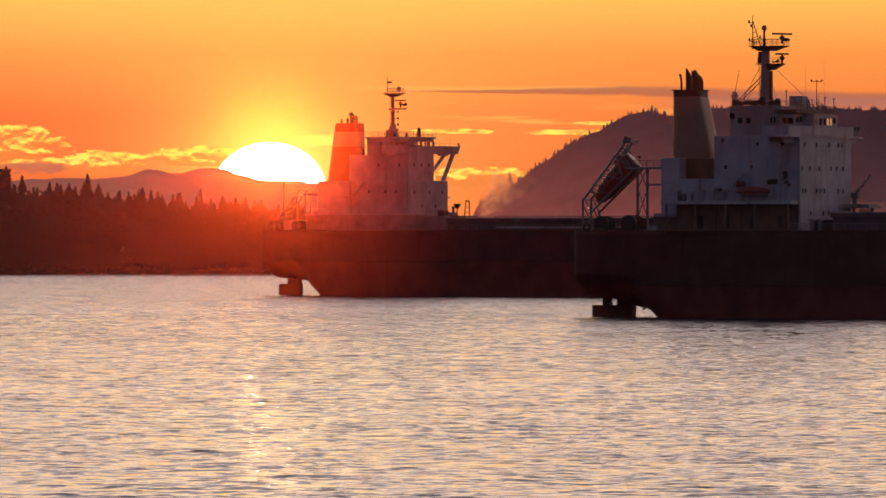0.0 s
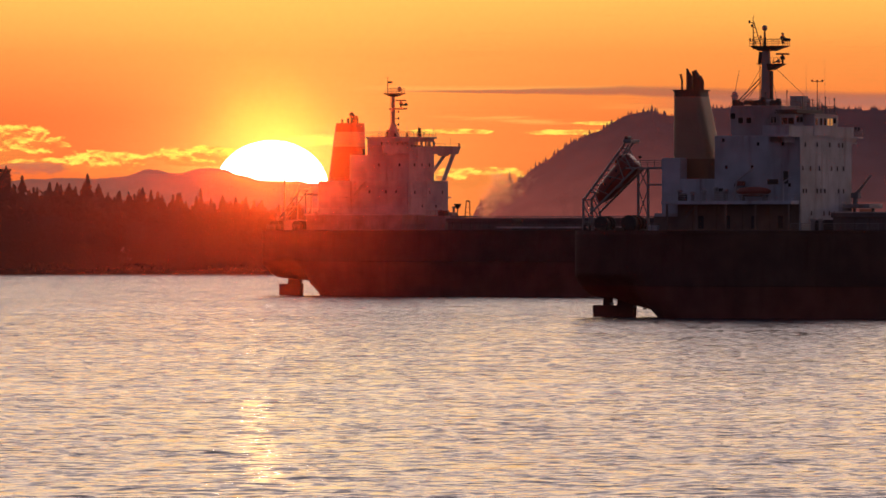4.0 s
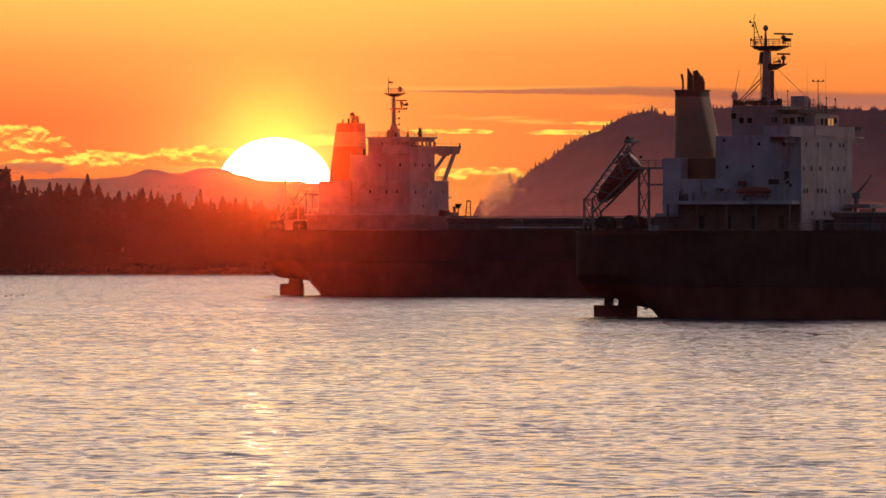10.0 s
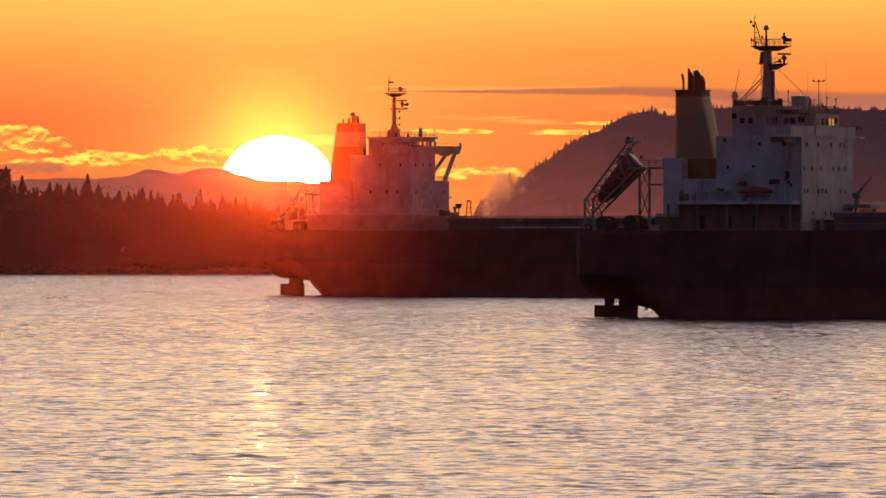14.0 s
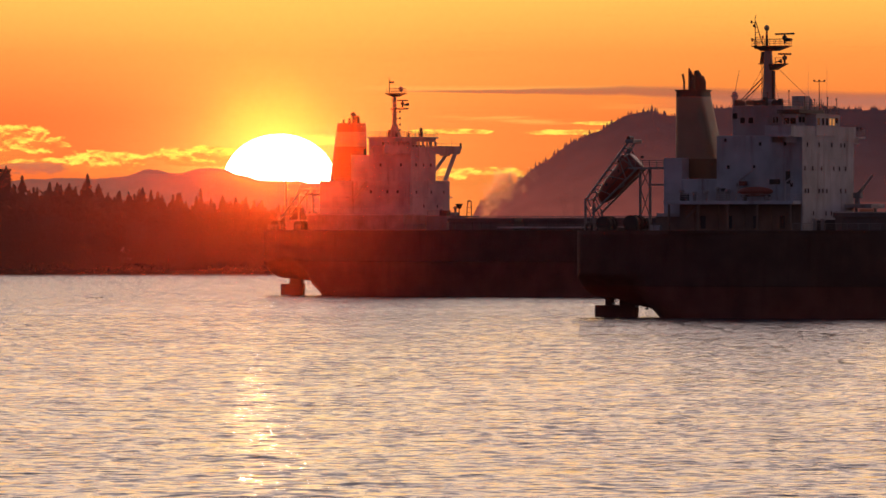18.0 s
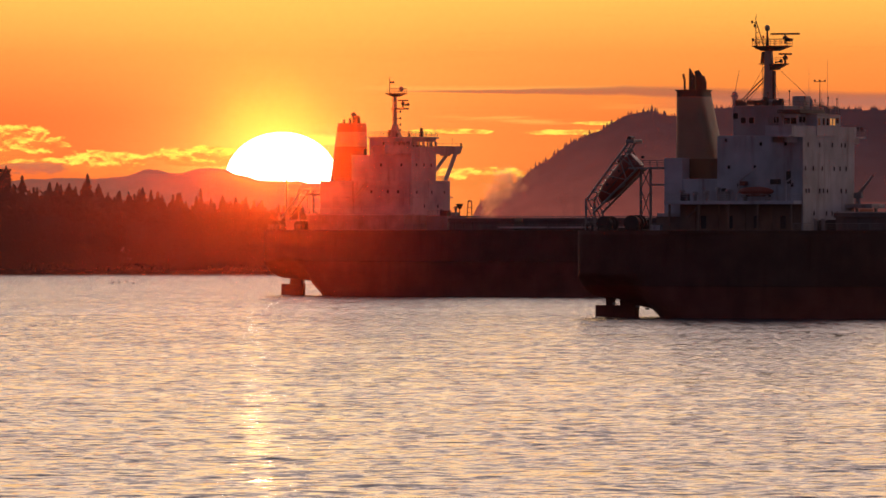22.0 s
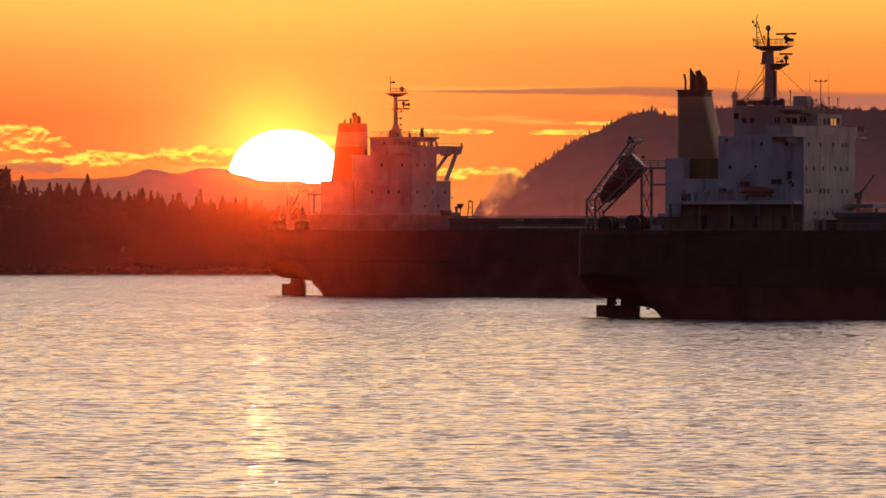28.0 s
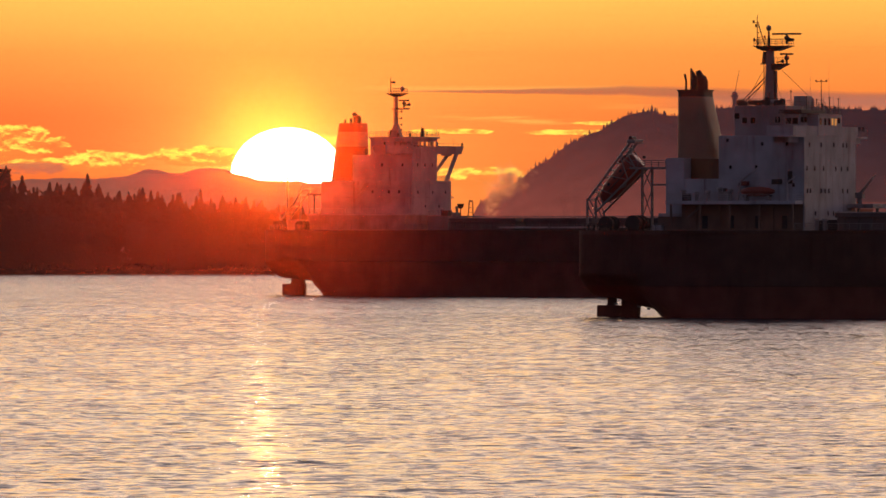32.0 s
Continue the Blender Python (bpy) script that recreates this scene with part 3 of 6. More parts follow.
def broadleaf_mesh(seed, h):
    rnd = random.Random(seed)
    bm = bmesh.new()
    hubs = [(rnd.gauss(0, h * 0.16), rnd.gauss(0, h * 0.16), h * rnd.uniform(0.4, 0.92), h * rnd.uniform(0.1, 0.19)) for _ in range(11)]
    for hx, hy, hz, hr in hubs:
        for _ in range(46):
            d = Vector((rnd.gauss(0, 1), rnd.gauss(0, 1), rnd.gauss(0, 1))).normalized() * hr * rnd.uniform(0.5, 1.1)
            c = Vector((hx, hy, hz)) + d
            s = rnd.uniform(0.25, 0.6)
            u = Vector((rnd.gauss(0, 1), rnd.gauss(0, 1), rnd.gauss(0, 1))).normalized()
            w = u.orthogonal().normalized()
            v = [bm.verts.new(c + q) for q in (u * s, w * s * 0.6, -u * s, -w * s * 0.6)]
            bm.faces.new(v)
    me = bpy.data.meshes.new("crown")
    bm.to_mesh(me)
    bm.free()
    me.materials.append(M_NEEDLES)
    return me


def shore_trees():
    rnd = random.Random(21)
    kinds = []
    for i in range(6):
        h = (17, 14, 20, 12, 16, 10)[i]
        kinds.append((h, conifer_mesh(40 + i, h, h * (0.26, 0.22, 0.28, 0.3, 0.2, 0.34)[i]), "tall dark conifer on the far shore, backlit", "conifer"))
    for i in range(3):
        h = (11, 9, 12)[i]
        kinds.append((h, broadleaf_mesh(70 + i, h), "round leafy tree on the far shore, backlit", "broadleaf_tree"))
    trunks = {}
    for h in {k[0] for k in kinds}:
        bm = rod((0, 0, -0.6), (0, 0, h * 0.93), 0.02 * h, 0.03, 7)
        for j in range(4):
            a = j * 1.7
            rod((0, 0, h * (0.3 + 0.1 * j)), (math.cos(a) * h * 0.09, math.sin(a) * h * 0.09, h * (0.38 + 0.1 * j)), 0.008 * h, 0.01, 5, bm)
        trunks[h] = finish(bm, "trunk", M_BARK)
    top_line = curve([(-150, 34), (-132, 33), (-127, 29), (-120, 31), (-117, 31), (-109, 30.5), (-103, 28), (-98, 29), (-92, 26.5), (-84, 26), (-75, 26), (-64, 24.5), (-56, 23.5), (-40, 22), (20, 19), (200, 18)])
    spots = []
    x = -150.0
    while x < -12:
        spots.append((x, rnd.uniform(46, 62), 1.0))
        x += rnd.choice((0.5, 0.7, 0.9, 1.3, 1.9)) * rnd.uniform(0.8, 1.3)
    for row, (d0, d1, k) in enumerate(((38, 46, 0.9), (28, 38, 0.8), (9, 22, 0.6))):
        x = -148.0
        while x < -14:
            spots.append((x, rnd.uniform(d0, d1), k))
            x += rnd.uniform(2.4, 4.4) if k == 0.9 else rnd.uniform(3.6, 6.4)
    for x, d, k in spots:
        y = shore_edge(x) + d
        z = land_height(x, y) - 0.3
        want = (top_line(x) + 0.6 - z) * k * rnd.choice((0.84, 0.87, 0.89, 0.91, 0.92, 0.94, 1.0)) * (0.97 + 0.14 * noise.noise(Vector((x * 0.21, 4, 1)))) * rnd.uniform(0.95, 1.03)
        want = max(4.0, want)
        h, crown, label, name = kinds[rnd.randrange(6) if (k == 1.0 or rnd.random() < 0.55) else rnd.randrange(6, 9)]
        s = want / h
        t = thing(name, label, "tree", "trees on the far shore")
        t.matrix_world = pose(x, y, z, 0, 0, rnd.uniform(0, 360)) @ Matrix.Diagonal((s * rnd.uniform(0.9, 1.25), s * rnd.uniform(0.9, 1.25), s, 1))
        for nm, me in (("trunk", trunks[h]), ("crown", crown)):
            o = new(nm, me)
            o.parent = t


shore_trees()


def undergrowth():
    """Shrubs and young trees that close the slope between the trees."""
    rnd = random.Random(5)
    verts, faces = [], []
    for _ in range(42000):
        x = rnd.uniform(-170, -14)
        d = rnd.uniform(6, 62)
        y = shore_edge(x) + d
        lump = 0.75 + 0.5 * noise.noise(Vector((x * 0.12, y * 0.12, 3)))
        z = land_height(x, y) + rnd.uniform(0, 1) * lump * (4.5 + (15.0 if x < -75 else 11.0) * min(1, d / 45))
        s = rnd.uniform(0.18, 0.48)
        a, b = rnd.uniform(0, 6.3), rnd.uniform(-0.7, 0.7)
        u = Vector((math.cos(a), math.sin(a), b)).normalized() * s
        w = Vector((rnd.gauss(0, .4), rnd.gauss(0, .4), 1)).normalized() * s
        c, i = Vector((x, y, z)), len(verts)
        verts += [c - u, c - w * 0.7, c + u, c + w]
        faces.append((i, i + 1, i + 2, i + 3))
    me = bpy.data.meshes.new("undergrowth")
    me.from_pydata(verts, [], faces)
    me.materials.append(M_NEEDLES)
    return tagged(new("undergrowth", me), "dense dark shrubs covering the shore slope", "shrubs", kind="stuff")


undergrowth()


def beach():
    rnd = random.Random(8)
    shapes = []
    for i in range(4):
        bm = bmesh.new()
        bmesh.ops.create_icosphere(bm, subdivisions=1, radius=1.0)
        for v in bm.verts:
            v.co *= rnd.uniform(0.7, 1.2)
            v.co.z *= 0.6
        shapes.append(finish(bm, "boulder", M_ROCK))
    for i in range(70):
        x = rnd.uniform(-140, -20)
        y = shore_edge(x) + rnd.uniform(2.5, 5)
        o = tagged(new("boulder", shapes[i % 4]), "dark wet boulder on the shore at the waterline", "rock", "beach boulders")
        s = rnd.uniform(0.4, 1.0)
        o.matrix_world = pose(x, y, land_height(x, y), 0, 0, rnd.uniform(0, 360)) @ Matrix.Diagonal((s * 1.4, s, s, 1))


beach()


def shore_block(x0, x1, y0, z1, floors, label):
    """A block of flats among the trees."""
    t = thing("apartment_building", label, "building")
    z0 = land_height((x0 + x1) / 2, y0) - 1
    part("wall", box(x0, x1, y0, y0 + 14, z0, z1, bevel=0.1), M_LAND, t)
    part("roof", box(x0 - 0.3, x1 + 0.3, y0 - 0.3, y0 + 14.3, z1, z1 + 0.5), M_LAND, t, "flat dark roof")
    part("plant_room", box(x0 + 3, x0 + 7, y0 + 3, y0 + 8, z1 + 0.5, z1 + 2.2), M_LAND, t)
    fh = (z1 - z0 - 2) / floors
    for i in range(floors):
        z = z0 + 2 + (i + 0.55) * fh
        for j in range(int((x1 - x0) / 2.6)):
            part("window", box(x0 + 0.8 + 2.6 * j, x0 + 2.2 + 2.6 * j, y0 - 0.06, y0 + 0.02, z - fh * 0.25, z + fh * 0.25), M_ROCK, t)
        part("balcony", box(x1 - 0.1, x1 + 1.1, y0 + 1, y0 + 5, z - fh * 0.45, z - fh * 0.38), M_LAND, t)
    return t


shore_block(-152.0, -135.2, SHORE + 64, 32.3, 7, "tall grey apartment block among the trees")


def small_house(x, d, w, h):
    y = shore_edge(x) + d
    z = land_height(x, y)
    t = thing("house", "small pale house with a pitched roof on the wooded slope", "house", "shore houses")
    part("wall", box(x - w / 2, x + w / 2, y, y + 7, z - 1, z + h), M_WHITE2, t)
    bm = bmesh.new()
    quad_block(bm, [(x - w / 2 - .4, y - .4, z + h), (x + w / 2 + .4, y - .4, z + h), (x + w / 2 + .4, y + 7.4, z + h), (x - w / 2 - .4, y + 7.4, z + h),
                    (x - w / 2 - .4, y + 3.3, z + h + 2.4), (x + w / 2 + .4, y + 3.3, z + h + 2.4), (x + w / 2 + .4, y + 3.7, z + h + 2.4), (x - w / 2 - .4, y + 3.7, z + h + 2.4)])
    part("roof", bm, M_DARK, t, "dark pitched roof")
    for k in (-1, 1):
        pane(t, x + k * w * 0.25, y, z + h * 0.55, 1.3, 1.2, "y")


small_house(-94.0, 40, 8, 5.5)
small_house(-99.0, 38, 6, 5)


# ---- quay behind the ships ----
def quay():
    t = thing("quay", "long dark low quay under the hill across the water", "quay", kind="structure")
    part("deck", box(-20, 420, 2960, 3010, -2, 17.6), M_CONCRETE, t)
    part("edge_rail", box(-20, 420, 2958.5, 2959.5, 18.6, 18.9), M_STEEL, t)


def crane_tower(x, y, h, jib, lean, label):
    """A slender lattice tower crane."""
    t = thing("tower_crane", label, "crane", "harbour cranes")
    bm = bmesh.new()
    for sx in (-0.7, 0.7):
        for sy in (-0.7, 0.7):
            rod((x + sx, y + sy, 17.6), (x + sx + lean * h, y + sy, 17.6 + h), 0.16, n=5, bm=bm)
    n = int(h / 2.4)
    for i in range(n):
        z0, z1 = 17.6 + h * i / n, 17.6 + h * (i + 1) / n
        s = 1 if i % 2 else -1
        rod((x - 0.7 * s + lean * (z0 - 17.6), y - 0.7, z0), (x + 0.7 * s + lean * (z1 - 17.6), y - 0.7, z1), 0.1, n=4, bm=bm)
    part("tower", bm, M_FAR_STEEL, t)
    if jib:
        j = rod((x - jib * 0.3, y, 17.6 + h * 0.8), (x + jib, y, 17.6 + h * 0.86), 0.28, n=5)
        rod((x, y, 17.6 + h), (x + jib * 0.8, y, 17.6 + h * 0.85), 0.08, n=4, bm=j)
        rod((x, y, 17.6 + h), (x - jib * 0.28, y, 17.6 + h * 0.8), 0.08, n=4, bm=j)
        part("jib", j, M_FAR_STEEL, t)
        part("counterweight", box(x - jib * 0.34, x - jib * 0.22, y - 0.6, y + 0.6, 17.6 + h * 0.72, 17.6 + h * 0.8), M_HILL, t)


quay()
crane_tower(49.5, 2985, 14.5, 6.5, 0, "slender lattice tower crane on the quay, hazy")
def warehouse():
    t = thing("warehouse", "long pale low warehouse on the quay, hazy", "building")
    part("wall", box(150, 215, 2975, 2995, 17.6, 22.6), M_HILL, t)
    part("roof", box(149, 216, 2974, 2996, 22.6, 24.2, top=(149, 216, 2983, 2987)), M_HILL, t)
    for i in range(6):
        part("gate", box(154 + i * 10, 159 + i * 10, 2974.9, 2975.1, 17.6, 21.5), M_ROCK, t)


warehouse()
crane_tower(46.0, 2980, 8.0, 0, -0.25, "thin leaning derrick boom on the quay")


def wind_turbine():
    t = thing("wind_turbine", "lone grey wind turbine with a viewing pod on the hill, hazy", "turbine")
    x, y = 152.0, 4195.0
    z = hill_height(x, y) - 1
    part("shaft", rod((x, y, z), (x, y, z + 7.0), 1.3, 1.0, 10), M_HILL, t)
    part("pod", rod((x, y, z + 5.4), (x, y, z + 7.2), 1.5, 2.1, 12), M_HILL, t)
    part("nacelle", ball((x, y, z + 8.0), 1.5, stretch=(1, 1.3, 0.8)), M_HILL, t)
    hub, up, side = Vector((x, y, z + 8.0)), Vector((0.19, 0, 0.98)), Vector((0.1, 0.99, 0))
    for k in range(3):
        a = radians(120 * k)
        part("blade", rod(hub, hub + 12.5 * (up * math.cos(a) + side * math.sin(a)), 0.2, 0.07, 6), M_HILL, t)


wind_turbine()


# ---- the ships ----
def hull_mesh(z_low, z_high, length, half_beam, stern, deck, marks):
    """The skin between two heights. marks: how the keel drops away from the stern."""
    xs = [0, 0.25, 0.8, 1.6, 3, 4.5, 6, 7, 8, 9, 10, 12, 14, 17, 20, 25, 35, 60, 90, 120, 140, 150, 158, 166, 172, 177, 180]
    xs = [x * (1 if x < 60 else (60 + (x - 60) * (length - 60) / 120) / x) for x in xs]

    def keel(x):
        px, pz = zip(*marks)
        return float(np.interp(x, px, pz))

    def breadth(x):
        aft = stern + (half_beam - stern) * min(1, x / 26) ** 0.7
        aft *= 0.9 + 0.1 * min(1, x / 1.6) ** 0.5
        bow = max(0.0, (x - length * 0.82) / (length * 0.18))
        return max(0.05, aft * (1 - bow ** 2.2))

    rows, m = [], 17
    for x in xs:
        zb = keel(x)
        lo, hi = max(zb, z_low), z_high
        fill = float(np.interp(x, (0, 5, 14, 45), (3.2, 4.6, 6.5, 3.0)))
        fair = float(np.interp(x, (0, 5, 14, 45), (0.36, 0.62, 0.8, 0.3)))
        row = []
        for j in range(m):
            z = lo + (hi - lo) * (j / (m - 1)) ** 1.5
            s = min(1.0, max(0.0, (z - zb) / fill))
            bow = max(0.0, (x - length * 0.82) / (length * 0.18))
            row.append((x + bow * 0.35 * (z - 4), breadth(x) * s ** fair, z))
        rows.append(row)
    bm = bmesh.new()
    port = [[bm.verts.new(p) for p in r] for r in rows]
    star = [[bm.verts.new((p[0], -p[1], p[2])) for p in r] for r in rows]
    for g in (port, star):
        for a, b in zip(g, g[1:]):
            for j in range(m - 1):
                bm.faces.new((a[j], b[j], b[j + 1], a[j + 1]))
    for end in (0, -1):
        for j in range(m - 1):
            bm.faces.new((port[end][j], port[end][j + 1], star[end][j + 1], star[end][j]))
    if deck:
        for a, b, c, d in zip(port, port[1:], star, star[1:]):
            bm.faces.new((a[-1], b[-1], d[-1], c[-1]))
    for a, b, c, d in zip(port, port[1:], star, star[1:]):
        bm.faces.new((a[0], b[0], d[0], c[0]))
    bmesh.ops.remove_doubles(bm, verts=bm.verts, dist=0.002)
    return bm


def hull(ship, length, half_beam, stern, top, line, marks):
    part("hull_upper", hull_mesh(line, top, length, half_beam, stern, True, marks), M_HULL, ship, "black hull topsides with rust runs", True)
    part("hull_lower", hull_mesh(-6.5, line, length, half_beam, stern, False, marks), M_BOOT, ship, "dull red bottom paint, exposed and riding high", True)
    part("deck", box(1, length * 0.9, -stern + 1.2, stern - 1.2, top + 0.004, top + 0.03), M_DECK, ship, "red-brown deck")
    for s in (-1, 1):
        part("fender_strake", box(18, length * 0.75, s * (half_beam - 0.1) - 0.12, s * (half_beam - 0.1) + 0.12, top - 0.45, top - 0.1), M_HULL, ship)


def rudder(ship, x0, x1, top, stock_x, stock_w):
    bm = box(x0, x1, -0.3, 0.3, -6, top, bevel=0.12)
    r = part("rudder", bm, M_BOOT, ship, "rudder blade standing half out of the water")
    part("rudder_stock", box(stock_x - stock_w / 2, stock_x + stock_w / 2, -0.45, 0.45, top - 0.05, 3.9, bevel=0.1, top=(stock_x - stock_w * 0.4, stock_x + stock_w * 0.6, -0.6, 0.6)), M_BOOT, r)
    part("rudder_horn", box(x1 + 0.12, x1 + 0.7, -0.5, 0.5, -6, 2.7, bevel=0.1, top=(x1 - 0.2, x1 + 0.9, -0.6, 0.6)), M_BOOT, ship)
    bm = bmesh.new()
    for i in range(4):
        m = Matrix.Translation((x1 + 2.0, 0, -3.2)) @ Matrix.Rotation(i * math.pi / 2 + 0.3, 4, "X")
        vs = [bm.verts.new(m @ Vector(p)) for p in ((0, 0, 0), (0.25, 0.5, 1.2), (0.1, 0.25, 2.7), (-0.1, -0.35, 2.6), (-0.25, -0.5, 1.0))]
        bm.faces.new(vs)
    ball((x1 + 2.0, 0, -3.2), 0.6, bm)
    part("propeller", bm, M_STEEL, ship, "bronze propeller under water")


def whip(parent, x, y, z, h, r=0.03):
    return part("whip_antenna", rod((x, y, z), (x, y, z + h), r, r * 0.4, 5), M_STEEL, parent)


def hatches(ship, x0, x1, w, z0, z1, count):
    step = (x1 - x0) / count
    for i in range(count):
        a, b = x0 + i * step, x0 + (i + 0.86) * step
        h = part("hatch_coaming", box(a, b, -w, w, z0, z1 - 0.9), M_HATCH, ship, "dark steel hatch coaming")
        part("hatch_cover", box(a - 0.3, b + 0.3, -w - 0.3, w + 0.3, z1 - 0.9 + 0.004, z1, bevel=0.12), M_HATCH, h, "closed folding hatch cover")
        # added pale strips imitate a bright line along the cover's edges
        for e in (-1, 1):
            part("highlight_strip", box(a - 0.3, b + 0.3, e * (w + 0.34) - 0.03, e * (w + 0.34) + 0.03, z1 - 0.16, z1 - 0.02), M_WHITE2, h, "pale strip added as a highlight along the cover edge")
        for j in range(7):
            xx = a + (b - a) * (j + 0.5) / 7
            for s in (-1, 1):
                part("stiffener", box(xx - 0.1, xx + 0.1, s * w - 0.22, s * w + 0.22, z0, z1 - 0.95), M_HATCH, h)


def mushroom_vent(ship, x, y, z, h=1.6, r=0.3):
    bm = rod((x, y, z), (x, y, z + h), r, n=10)
    rod((x, y, z + h), (x, y, z + h + 0.35), r * 1.9, r * 1.2, 10, bm)
    return part("mushroom_vent", bm, M_STEEL, ship)


def winch(ship, x, y, z, s=1.0):
    bm = rod((x, y - 1.3 * s, z + 0.9 * s), (x, y + 1.3 * s, z + 0.9 * s), 0.75 * s, n=14)
    for k in (-1.3, 0.2, 1.3):
        rod((x, y + k * s - 0.08, z + 0.9 * s), (x, y + k * s + 0.08, z + 0.9 * s), 1.05 * s, n=14, bm=bm)
    w = part("mooring_winch", bm, M_DARK, ship, "mooring winch with a wound rope")
    part("winch_bed", box(x - 0.9 * s, x + 0.9 * s, y - 1.5 * s, y + 1.5 * s, z, z + 0.25), M_DARK, w)
    part("rope", rod((x, y - 1.1 * s, z + 0.9 * s), (x, y, z + 0.9 * s), 0.85 * s, n=14), M_ROPE, w)


def bollards(ship, spots, z):
    for x, y in spots:
        bm = bmesh.new()
        for k in (-0.45, 0.45):
            rod((x + k, y, z), (x + k, y, z + 0.8), 0.2, n=8, bm=bm)
            rod((x + k, y, z + 0.8), (x + k, y, z + 0.9), 0.26, n=8, bm=bm)
        part("bollard", bm, M_DARK, ship)


def stay(parent, p, q, r=0.035):
    return part("stay_wire", rod(p, q, r, n=4), M_DARK, parent)


def ladder(parent, x, y, z0, z1, side=0.22, material=None):
    bm = bmesh.new()
    for s in (-side, side):
        rod((x, y + s, z0), (x, y + s, z1), 0.035, n=4, bm=bm)
    n = int((z1 - z0) / 0.4)
    for i in range(n):
        z = z0 + (i + 0.5) * (z1 - z0) / n
        rod((x, y - side, z), (x, y + side, z), 0.025, n=4, bm=bm)
    return part("ladder", bm, material or M_DARK, parent)


def scanner(parent, x, y, z, length, label):
    """A radar: a gearbox on a stub, and the bar that turns on it, with its own origin at the pivot."""
    bm = rod((x, y, z - 1.5), (x, y, z - 0.75), 0.2, 0.16, 8)
    ball((x, y, z - 0.6), 0.42, bm, (1, 1, 0.9))
    rod((x, y, z - 0.3), (x, y, z - 0.05), 0.14, n=8, bm=bm)
    part("radar_gearbox", bm, M_DARK, parent)
    bar = part("radar_scanner", box(-length / 2, length / 2, -0.16, 0.16, -0.13, 0.15, bevel=0.05), M_DARK, parent, label)
    bar.location = (x, y, z)
    return bar


def stairs(ship, a, b, width=0.8):
    a, b = Vector(a), Vector(b)
    bm = bmesh.new()
    for s in (-width / 2, width / 2):
        o = Vector((0, s, 0))
        rod(a + o, b + o, 0.07, n=4, bm=bm)
        rod(a + o + Vector((0, 0, 0.95)), b + o + Vector((0, 0, 0.95)), 0.03, n=4, bm=bm)
    n = max(3, int((b - a).length / 0.3))
    for i in range(n):
        p = a + (b - a) * ((i + 0.5) / n)
        box(p.x - 0.12, p.x + 0.12, p.y - width / 2, p.y + width / 2, p.z - 0.02, p.z + 0.02, bm)
    return part("stairs", bm, M_STEEL, ship)


